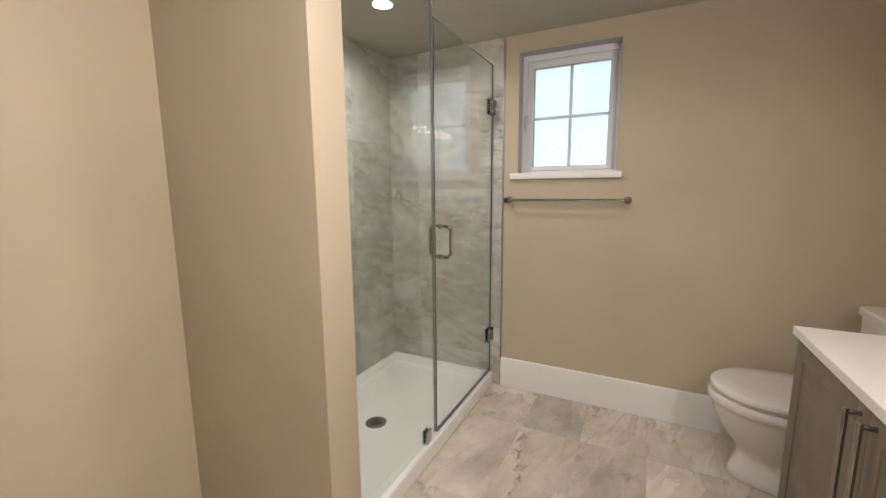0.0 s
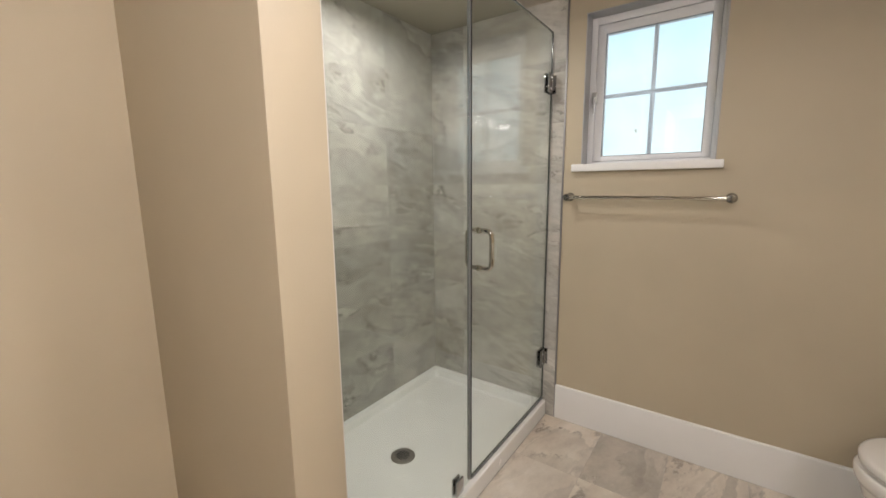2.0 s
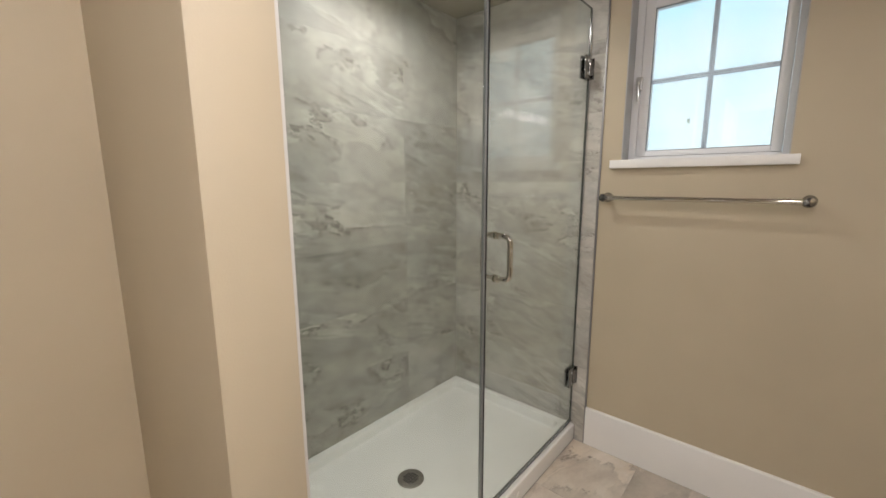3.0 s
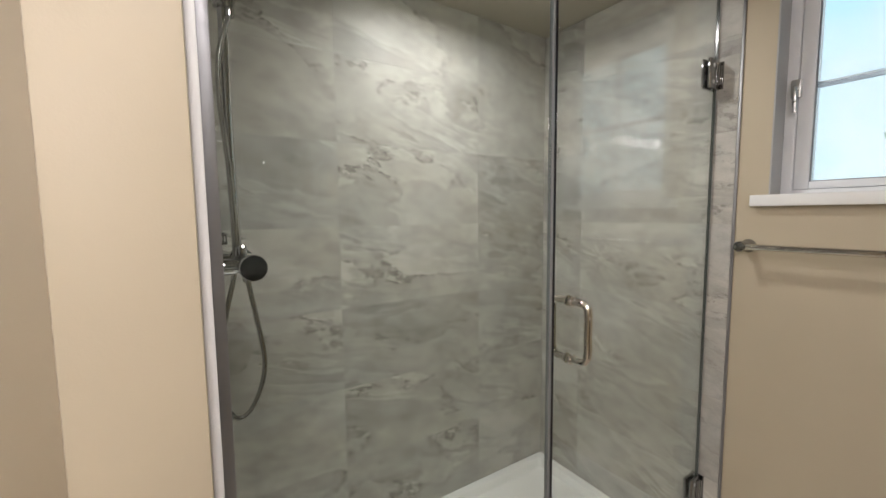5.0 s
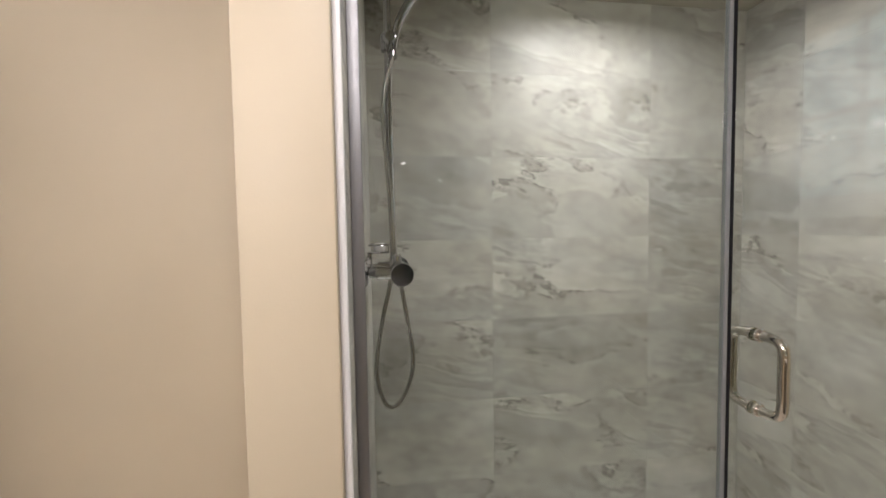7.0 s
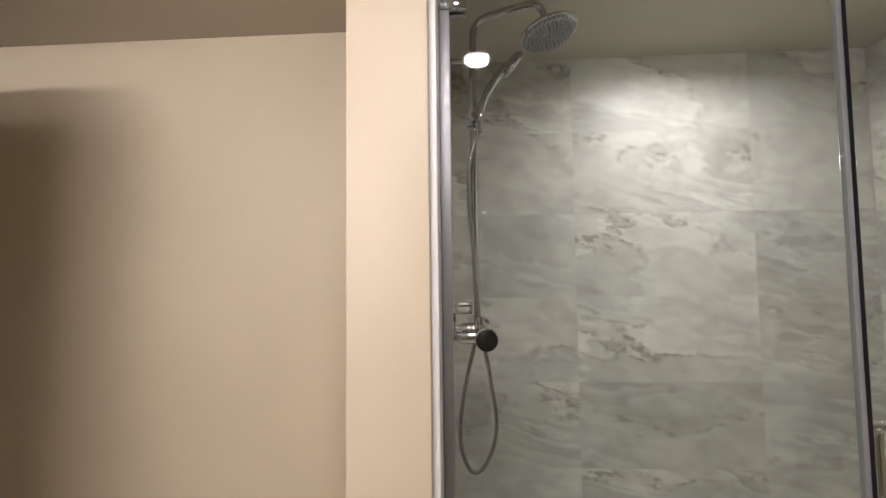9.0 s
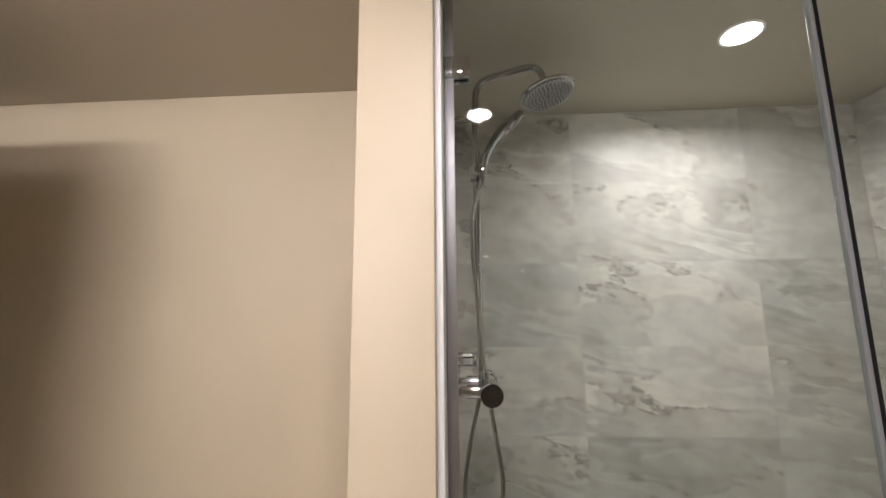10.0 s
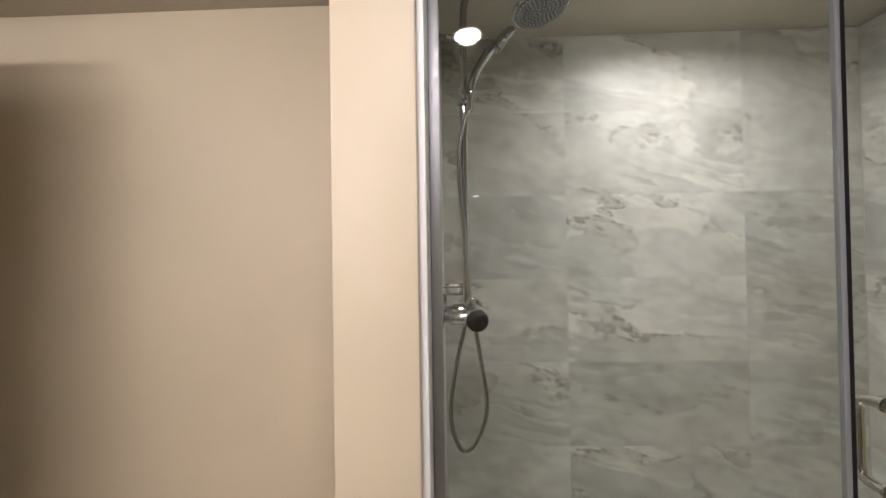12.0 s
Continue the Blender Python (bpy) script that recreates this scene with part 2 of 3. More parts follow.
# ---------------------------------------------------------------- mesh helpers
def finish(name, bm, material, smooth=True, angle=29):
    bmesh.ops.recalc_face_normals(bm, faces=bm.faces[:])
    me = bpy.data.meshes.new(name)
    bm.to_mesh(me)
    bm.free()
    if material:
        me.materials.append(material)
    if smooth:
        me.shade_smooth()
        me.set_sharp_from_angle(angle=radians(angle))
    return me


def thing(name, at, label, category, group="", kind=""):
    ob = new(name)
    ob.location = at
    ob.empty_display_size = 0.05
    return tagged(ob, label, category, group, kind)


def part(name, bm, material, parent, label="", smooth=True, angle=29):
    """One mesh, modelled in world places, under a thing or a part."""
    ob = new(name, finish(name, bm, material, smooth, angle))
    ob.parent = parent
    if parent.type == "EMPTY":
        ob.matrix_parent_inverse = Matrix.Translation(-parent.location)
    return tagged(ob, label)


def solid(name, bm, material, label="", category="", kind="", group="", smooth=True, angle=29):
    return tagged(new(name, finish(name, bm, material, smooth, angle)), label, category, group, kind)


def box(x0, y0, z0, x1, y1, z1, bevel=0.0, segments=2, bm=None):
    own = bmesh.new()
    v = bmesh.ops.create_cube(own, size=1.0)["verts"]
    for p in v:
        p.co = Vector(((x0 + x1) / 2 + p.co.x * (x1 - x0), (y0 + y1) / 2 + p.co.y * (y1 - y0), (z0 + z1) / 2 + p.co.z * (z1 - z0)))
    if bevel:
        bmesh.ops.bevel(own, geom=own.edges[:], offset=bevel, segments=segments, profile=0.5, affect="EDGES")
    return merge(own, bm)


def merge(own, bm):
    if bm is None:
        return own
    me = bpy.data.meshes.new("scratch")
    own.to_mesh(me)
    own.free()
    bm.from_mesh(me)
    bpy.data.meshes.remove(me)
    return bm


def loft(rings, bm=None, cap_first=True, cap_last=True):
    own = bmesh.new()
    vs = [[own.verts.new(p) for p in r] for r in rings]
    n = len(vs[0])
    for a, b in zip(vs, vs[1:]):
        for i in range(n):
            own.faces.new((a[i], a[(i + 1) % n], b[(i + 1) % n], b[i]))
    if cap_first:
        own.faces.new(list(reversed(vs[0])))
    if cap_last:
        own.faces.new(vs[-1])
    return merge(own, bm)


def smooth_path(points, steps=8):
    """A Catmull-Rom line through the points."""
    p = [Vector(q) for q in points]
    p = [2 * p[0] - p[1]] + p + [2 * p[-1] - p[-2]]
    out = []
    for a, b, c, d in zip(p, p[1:], p[2:], p[3:]):
        for k in range(steps):
            t = k / steps
            out.append(0.5 * ((2 * b) + (c - a) * t + (2 * a - 5 * b + 4 * c - d) * t * t + (3 * b - a - 3 * c + d) * t ** 3))
    return out + [p[-2]]


def tube(points, radius, sides=14, bm=None, radii=None):
    pts = [Vector(q) for q in points]
    rings, side = [], None
    for i, p in enumerate(pts):
        d = (pts[min(i + 1, len(pts) - 1)] - pts[max(i - 1, 0)]).normalized()
        if side is None:
            side = d.orthogonal().normalized()
        side = (side - d * side.dot(d)).normalized()
        up = d.cross(side)
        r = radii[i] if radii else radius
        rings.append([p + r * (math.cos(a) * side + math.sin(a) * up) for a in (2 * math.pi * k / sides for k in range(sides))])
    return loft(rings, bm)


def turned(profile, centre, axis, sides=28, bm=None):
    """A lathed solid: profile rows of (along the axis, radius)."""
    axis = Vector(axis).normalized()
    side = axis.orthogonal().normalized()
    up = axis.cross(side)
    c = Vector(centre)
    return loft([[c + axis * h + r * (math.cos(a) * side + math.sin(a) * up) for a in (2 * math.pi * k / sides for k in range(sides))]
                 for h, r in profile], bm)


def round_rect(x0, y0, x1, y1, z, r, n=6):
    out = []
    for cx, cy, a0 in ((x1 - r, y1 - r, 0), (x0 + r, y1 - r, 90), (x0 + r, y0 + r, 180), (x1 - r, y0 + r, 270)):
        for k in range(n + 1):
            a = radians(a0 + 90 * k / n)
            out.append((cx + r * math.cos(a), cy + r * math.sin(a), z))
    return out


# ---------------------------------------------------------------- the shell
X_R, Y_B, X_REC = 2.64, -3.32, 0.227          # right wall, entry wall, recessed wall
P_X, P_Y0, P_Y1 = 0.866, -1.633, -1.503       # partition end and its two sides
W_X0, W_X1, W_Z0, W_Z1 = 0.911, 1.466, 1.372, 2.073   # window opening
D_X0, D_X1, D_Z = 0.93, 1.75, 2.045           # entry doorway

floor = solid("floor", box(-0.2, -4.7, -0.12, X_R + 0.15, 0.2, -0.0014), M_GROUT,
              "grey grout bed under large stone-look floor tiles", "floor", "structure", smooth=False)
ceiling = solid("ceiling", box(-0.2, -4.7, CEIL, X_R + 0.15, 0.2, CEIL + 0.12), M_CEIL,
                "flat low ceiling painted pale greige", "ceiling", "structure", smooth=False)

bm = box(-0.15, 0.0, -0.0012, W_X0, 0.17, CEIL)
box(W_X1, 0.0, -0.012, X_R + 0.15, 0.17, CEIL, bm=bm)
box(W_X0, 0.0, -0.012, W_X1, 0.17, W_Z0, bm=bm)
box(W_X0, 0.0, W_Z1, W_X1, 0.17, CEIL, bm=bm)
wall_north = solid("wall_north", bm, M_WALL, "tan painted wall with a small deep window", "wall", "structure", smooth=False)
solid("wall_east", box(X_R, -4.7, -0.012, X_R + 0.15, 0.0, CEIL), M_WALL, "tan painted wall behind the vanity", "wall", "structure", smooth=False)
wall_shower = solid("wall_west_shower", box(-0.15, P_Y1, -0.012, -0.0011, 0.0, CEIL), M_GROUT, "grout bed of the tiled shower wall", "wall", "structure", smooth=False)
partition = solid("wall_partition", box(-0.15, P_Y0, -0.012, P_X, P_Y1, CEIL, 0.004, 2), M_WALL,
                  "tan painted stub wall ending the shower", "wall", "structure")
solid("wall_west_recess", box(X_REC - 0.14, Y_B - 0.12, -0.012, X_REC, P_Y0, CEIL), M_WALL,
      "tan painted wall set back beside the shower", "wall", "structure", smooth=False)
bm = box(X_REC, Y_B - 0.12, -0.012, D_X0, Y_B, CEIL)
box(D_X1, Y_B - 0.12, -0.012, X_R, Y_B, CEIL, bm=bm)
box(D_X0, Y_B - 0.12, D_Z, D_X1, Y_B, CEIL, bm=bm)
solid("wall_south", bm, M_WALL, "tan painted wall with the entry doorway", "wall", "structure", smooth=False)
bm = box(-0.2, -4.7, -0.012, X_R, -4.6, CEIL)
box(-0.2, -4.6, -0.012, -0.1, Y_B - 0.12, CEIL, bm=bm)
solid("wall_hall", bm, M_HALL, "plain painted hallway wall beyond the doorway", "wall", "structure", smooth=False)

# baseboard along the window wall, eased top edge
prof = [(0, 0), (-0.016, 0), (-0.016, 0.183), (-0.0145, 0.188), (-0.010, 0.191), (0, 0.191)]
solid("baseboard", loft([[(x, y, z) for y, z in prof] for x in (0.829, X_R - 0.001)]), M_TRIM,
      "tall white painted flat baseboard along the wall", "baseboard", "structure", angle=20)


# ---------------------------------------------------------------- window
def window():
    w = thing("window_1", (1.19, 0.09, W_Z0), "small white vinyl window with a four-light grid", "window", kind="structure")
    y0, y1 = 0.082, 0.15
    o = (W_X0 + 0.001, W_X1 - 0.001, W_Z0 + 0.008, W_Z1 - 0.001)

    def frame_of(x0, x1, z0, z1, wl, wr, wb, wt, ya, yb, bevel):
        b = box(x0, ya, z0, x0 + wl, yb, z1, bevel)
        box(x1 - wr, ya, z0, x1, yb, z1, bevel, bm=b)
        box(x0 + wl, ya, z0, x1 - wr, yb, z0 + wb, bevel, bm=b)
        box(x0 + wl, ya, z1 - wt, x1 - wr, yb, z1, bevel, bm=b)
        return b
    part("window_frame", frame_of(*o, 0.030, 0.024, 0.014, 0.036, y0, y1, 0.002), M_VINYL, w)
    s = (o[0] + 0.032, o[1] - 0.026, o[2] + 0.016, o[3] - 0.038)
    sash = part("sash", frame_of(*s, 0.036, 0.032, 0.022, 0.040, y0 + 0.006, y1 - 0.01, 0.003), M_VINYL, w)
    g = (s[0] + 0.036, s[1] - 0.032, s[2] + 0.022, s[3] - 0.040)
    gasket = frame_of(g[0] - 0.001, g[1] + 0.001, g[2] - 0.001, g[3] + 0.001, 0.004, 0.004, 0.004, 0.004, y0 + 0.012, y0 + 0.02, 0)
    part("gasket", gasket, M_GASKET, sash, "thin grey glazing gasket")
    cx, cz = (g[0] + g[1]) / 2, (g[2] + g[3]) / 2
    for xa, xb, za, zb in ((g[0], cx, g[2], cz), (cx, g[1], g[2], cz), (g[0], cx, cz, g[3]), (cx, g[1], cz, g[3])):
        p = part("pane", box(xa + 0.0005, y0 + 0.018, za + 0.0005, xb - 0.0005, y0 + 0.022, zb - 0.0005), M_PANE, sash, "clear pane with a pale sky behind", smooth=False)
        p.visible_shadow = False
        p = part("outer_pane", box(xa + 0.0005, y0 + 0.038, za + 0.0005, xb - 0.0005, y0 + 0.042, zb - 0.0005), M_PANE, sash, smooth=False)
        p.visible_shadow = False
    part("grid_bar", box(cx - 0.009, y0 + 0.026, g[2], cx + 0.009, y0 + 0.034, g[3], 0.002), M_GRID, sash, "grey-blue grid bar between the panes")
    part("grid_bar", box(g[0], y0 + 0.0255, cz - 0.009, g[1], y0 + 0.0345, cz + 0.009, 0.002), M_GRID, sash, "grey-blue grid bar between the panes")
    scrap = [(1.134 + r * math.cos(a), 1.533 + 1.3 * r * math.sin(a)) for a, r in ((0.2, 0.004), (1.0, 0.009), (1.7, 0.004), (2.4, 0.010), (3.3, 0.005), (4.1, 0.007), (5.2, 0.011), (5.8, 0.004))]
    part("film_scrap", loft([[(x, y, z) for x, z in scrap] for y in (y0 + 0.0165, y0 + 0.0175)]), M_SCRAP, sash, "small grey-green scrap of protective film", smooth=False)
    # cam latch on the sash's left stile
    lx, lz = s[0] - 0.004, 1.70
    latch = part("latch", box(lx - 0.012, y0 - 0.012, lz - 0.028, lx + 0.014, y0 + 0.002, lz + 0.028, 0.004, 3), M_BRUSHED, w, "grey cam latch with a lever")
    part("lever", tube(smooth_path([(lx, y0 - 0.010, lz), (lx, y0 - 0.024, lz), (lx + 0.004, y0 - 0.030, lz - 0.02), (lx + 0.006, y0 - 0.028, lz - 0.075)]), 0.006, 14), M_BRUSHED, latch)
    # thin sheets added over the reveal, coloured as the wall in shade
    r = box(W_X0, 0.0005, 1.380, W_X0 + 0.004, 0.0815, W_Z1)
    part("reveal_lining", r, M_REVEAL_SHADE, w, smooth=False)
    part("reveal_lining", box(W_X1 - 0.004, 0.0005, 1.380, W_X1, 0.0815, W_Z1), M_REVEAL_SHADE, w, smooth=False)
    part("reveal_lining", box(W_X0 + 0.004, 0.0005, W_Z1 - 0.004, W_X1 - 0.004, 0.0815, W_Z1), M_REVEAL_SHADE, w, smooth=False)
    part("window_sill", box(W_X0 - 0.040, -0.026, 1.345, W_X1 + 0.028, 0.081, 1.3795, 0.003), M_TRIM, w, "white painted sill board")
    return w


window()

# pale sky and hazy distance outside the window
def haze(nt):
    co = nt.nodes.new("ShaderNodeTexCoord")
    n = node(nt, "ShaderNodeTexNoise", Scale=0.35, Detail=3.0)
    nt.links.new(co.outputs["Object"], n.inputs["Vector"])
    return ramp(nt, n.outputs[0], (0.40, (0.86, 0.96, 1.0)), (0.62, (0.60, 0.88, 0.98))).outputs[0]


m_sky = glow_mat("pale_outdoor_sky", (0.5, 0.85, 1.0), 1.42)
m_sky.node_tree.links.new(haze(m_sky.node_tree), m_sky.node_tree.nodes["Emission"].inputs["Color"])
solid("backdrop", box(-9, 7.0, -4, 11, 7.1, 12), m_sky, "pale hazy daylight sky outside the window", "backdrop", "structure", smooth=False)


# ---------------------------------------------------------------- lamps
def downlight(x, y):
    d = thing("downlight", (x, y, CEIL), "round white recessed ceiling downlight, switched on", "downlight", "recessed ceiling lights")
    ring = turned([(0, 0.050), (0, 0.055), (-0.0025, 0.055), (-0.0040, 0.053), (-0.0040, 0.049), (-0.002, 0.046), (0, 0.050)], (x, y, CEIL), (0, 0, 1), 40)
    part("trim_ring", ring, M_TRIM, d)
    part("lens", turned([(-0.0018, 0.0), (-0.0018, 0.048), (-0.0005, 0.048)], (x, y, CEIL), (0, 0, 1), 40), M_LENS, d, "glowing white diffuser lens")


downlight(0.433, -0.685)
downlight(1.482, -1.393)


# unseen fixture, added to light the entry and cast the second door shadow
def added_light():
    c = thing("added_ceiling_light", (1.44, -2.67, CEIL), "unseen oblong ceiling light, added for the second shadow on the recess wall", "ceiling light")
    part("base_plate", box(1.385, -2.805, CEIL - 0.010, 1.495, -2.535, CEIL, 0.003), M_TRIM, c)
    part("diffuser", box(1.390, -2.800, CEIL - 0.056, 1.490, -2.540, CEIL - 0.0105, 0.008, 3), M_ADDED_LIGHT, c, "glowing white box diffuser")


added_light()


def vanity_light():
    v = thing("vanity_light", (X_R, -2.36, 2.065), "long glowing vanity bar light high on the wall", "wall light")
    part("housing", box(X_R - 0.028, -2.735, 2.010, X_R, -1.985, 2.120, 0.004), M_CHROME, v)
    part("diffuser", box(X_R - 0.102, -2.88, 2.022, X_R - 0.0285, -1.84, 2.108, 0.010, 3), M_TUBE, v, "glowing white square diffuser")
    for y, sgn in ((-2.8805, -1), (-1.8395, 1)):
        cap = part("end_cap", box(X_R - 0.104, min(y, y + sgn * 0.007), 2.020, X_R - 0.0285, max(y, y + sgn * 0.007), 2.110, 0.003), M_CHROME, v)
        part("screw", turned([(0.0, 0.0), (0.0, 0.006), (0.002, 0.005), (0.002, 0.0)], (X_R - 0.065, y + sgn * 0.007, 2.065), (0, sgn, 0), 12), M_BRUSHED, cap)


vanity_light()


# ---------------------------------------------------------------- shower tray
def shower_tray():
    s = thing("shower_tray", (0.39, -0.75, 0), "low white acrylic shower base with raised rim", "shower base")
    x0, y0, x1, y1 = -0.009, -1.489, 0.776, -0.006
    dx, dy = 0.382, -0.780
    rings = [round_rect(x0, y0, x1, y1, 0.0, 0.012), round_rect(x0, y0, x1, y1, 0.075, 0.012),
             round_rect(x0 + 0.002, y0 + 0.002, x1 - 0.002, y1 - 0.002, 0.0795, 0.012),
             round_rect(x0 + 0.006, y0 + 0.006, x1 - 0.006, y1 - 0.006, 0.081, 0.012),
             round_rect(0.030, -1.452, 0.714, -0.042, 0.081, 0.026), round_rect(0.034, -1.448, 0.710, -0.046, 0.0797, 0.026),
             round_rect(0.037, -1.445, 0.707, -0.049, 0.075, 0.026), round_rect(0.047, -1.436, 0.698, -0.059, 0.047, 0.030),
             round_rect(0.053, -1.430, 0.692, -0.065, 0.0425, 0.030), round_rect(0.064, -1.420, 0.681, -0.076, 0.041, 0.030)]
    n = len(rings[0])
    hole = []
    for k in range(n):
        a = math.atan2(rings[-1][k][1] - dy, rings[-1][k][0] - dx)
        hole.append((dx + 0.058 * math.cos(a), dy + 0.058 * math.sin(a), 0.034))
    rings.append(hole)
    part("basin", loft(rings), M_ACRYL, s, angle=14)
    d = part("drain", turned([(0.0, 0.0), (0.0, 0.057), (0.003, 0.0565), (0.0042, 0.053), (0.0042, 0.038), (0.0030, 0.037), (0.0030, 0.0)], (dx, dy, 0.0345), (0, 0, 1), 40),
             M_DRAIN, s, "round dark brushed metal drain grate")
    # no holes are cut: dark blocks on the grate give their shade
    for i in range(-2, 3):
        for j in range(-2, 3):
            if i * i + j * j < 7:
                part("slot", box(dx + i * 0.0125 - 0.0047, dy + j * 0.0125 - 0.0047, 0.0376, dx + i * 0.0125 + 0.0047, dy + j * 0.0125 + 0.0047, 0.0386), M_DARKHOLE, d, smooth=False)


shower_tray()


# ---------------------------------------------------------------- glass enclosure
G_X, SEAM, ZC = 0.753, -0.784, 1.889


def polish(ob):
    """The free cut edges of a glass sheet get the darker edge material."""
    ob.data.materials.append(M_EDGE)
    for f in ob.data.polygons:
        f.material_index = 0 if abs(f.normal.x) > 0.99 or f.normal.y < -0.5 else 1


def enclosure():
    p = thing("fixed_glass_panel", (G_X, -1.13, 0.0855), "frameless clear fixed shower glass panel on the tray rim", "glass panel")
    g = part("glass", box(G_X - 0.005, -1.482, 0.089, G_X + 0.005, SEAM - 0.012, CEIL - 0.006, 0.0008, 1), M_GLASS, p, smooth=False)
    part("edge_seal", box(G_X - 0.006, SEAM - 0.0118, 0.095, G_X + 0.006, SEAM - 0.003, CEIL - 0.008, 0.0015), M_SEAL, p, "clear vinyl strip along the glass edge")
    ch = box(G_X - 0.012, P_Y1 + 0.0125, 0.086, G_X - 0.0052, -1.472, CEIL - 0.002, 0.0008)
    box(G_X + 0.0052, P_Y1 + 0.0125, 0.086, G_X + 0.012, -1.472, CEIL - 0.002, 0.0008, bm=ch)
    part("wall_channel", ch, M_SATIN, p, "brushed metal wall channel")
    cl = part("bottom_clamp", box(G_X - 0.013, -0.898, 0.0865, G_X - 0.0053, -0.850, 0.152, 0.002), M_DARKCHROME, p, "square dark chrome glass clamp")
    part("front_plate", box(G_X + 0.0053, -0.898, 0.0865, G_X + 0.013, -0.850, 0.152, 0.002), M_CHROME, cl)

    cu = part("wall_clamp", box(G_X + 0.0053, P_Y1 + 0.0128, ZC - 0.023, G_X + 0.014, -1.441, ZC + 0.023, 0.002), M_CHROME, p, "square chrome wall clamp")
    part("back_leaf", box(G_X - 0.014, P_Y1 + 0.0128, ZC - 0.023, G_X - 0.0053, -1.441, ZC + 0.023, 0.002), M_CHROME, cu)

    d = thing("shower_door", (G_X, -0.38, 0.09), "frameless clear glass shower door, closed", "shower door")
    g = part("glass", box(G_X - 0.005, SEAM + 0.0048, 0.098, G_X + 0.005, -0.014, 2.020, 0.0008, 1), M_GLASS, d, smooth=False)
    polish(g)
    part("edge_seal", box(G_X - 0.0054, SEAM - 0.0022, 0.098, G_X + 0.0054, SEAM + 0.0046, 2.020), M_RUBBER, d, "dark door edge seal")
    part("sweep", box(G_X - 0.006, SEAM + 0.005, 0.0865, G_X + 0.006, -0.014, 0.0975, 0.002), M_SEAL, d, "clear vinyl bottom sweep")
    part("hinge_side_seal", box(G_X - 0.003, -0.0138, 0.098, G_X + 0.003, -0.0085, 2.020), M_BRUSHED, d)
    # back-to-back pull
    hy, za, zb = -0.717, 0.964, 1.112
    h = part("pull_handle", tube(smooth_path([(G_X + 0.006, hy, za), (G_X + 0.030, hy, za), (G_X + 0.048, hy, za + 0.006), (G_X + 0.055, hy, za + 0.024), (G_X + 0.055, hy, (za + zb) / 2),
                                              (G_X + 0.055, hy, zb - 0.024), (G_X + 0.048, hy, zb - 0.006), (G_X + 0.030, hy, zb), (G_X + 0.006, hy, zb)], 6), 0.0095, 16), M_NICKEL, d, "polished nickel D-shaped pull")
    part("inner_pull", tube(smooth_path([(G_X - 0.006, hy, za), (G_X - 0.030, hy, za), (G_X - 0.048, hy, za + 0.006), (G_X - 0.055, hy, za + 0.024), (G_X - 0.055, hy, (za + zb) / 2),
                                         (G_X - 0.055, hy, zb - 0.024), (G_X - 0.048, hy, zb - 0.006), (G_X - 0.030, hy, zb), (G_X - 0.006, hy, zb)], 6), 0.0095, 16), M_NICKEL, d)
    for z in (za, zb):
        for sgn in (1, -1):
            part("washer", turned([(0.0052, 0.0), (0.0052, 0.0135), (0.010, 0.0135), (0.012, 0.011), (0.012, 0.0)], (G_X, hy, z), (sgn, 0, 0), 20), M_NICKEL, h)
    for z in (1.774, 0.343):
        hg = part("hinge", box(G_X + 0.0053, -0.080, z - 0.046, G_X + 0.014, -0.022, z + 0.047, 0.003), M_DARKCHROME, d, "square dark chrome wall hinge")
        part("back_leaf", box(G_X - 0.014, -0.080, z - 0.046, G_X - 0.0053, -0.022, z + 0.047, 0.003), M_DARKCHROME, hg)
        part("knuckle", box(G_X - 0.016, -0.0195, z - 0.030, G_X + 0.020, -0.0095, z + 0.030, 0.003), M_DARKCHROME, hg)
        part("pin", tube([(G_X + 0.010, -0.030, z - 0.034), (G_X + 0.010, -0.030, z + 0.034)], 0.010, 16), M_DARKCHROME, hg)
        part("wall_leaf", box(G_X - 0.020, -0.0092, z - 0.044, G_X + 0.022, -0.0022, z + 0.044, 0.002), M_DARKCHROME, hg)
        for dz in (-0.026, 0.026):
            part("screw", turned([(0.0, 0.0), (0.0, 0.006), (0.0015, 0.005), (0.0015, 0.0)], (G_X + 0.014, -0.055, z + dz), (1, 0, 0), 14), M_BRUSHED, hg)


enclosure()
solid("tile_edge_trim", box(0.8205, -0.0062, 0.0, 0.8285, -0.0004, CEIL - 0.001, 0.001), M_SATIN, "slim metal edge profile beside the shower tile", "trim", "structure")
solid("corner_trim", box(P_X - 0.026, P_Y1 + 0.0004, 0.0, P_X - 0.014, P_Y1 + 0.0118, CEIL - 0.001, 0.001), M_PROFILE, "white edge profile at the shower opening", "trim", "structure")


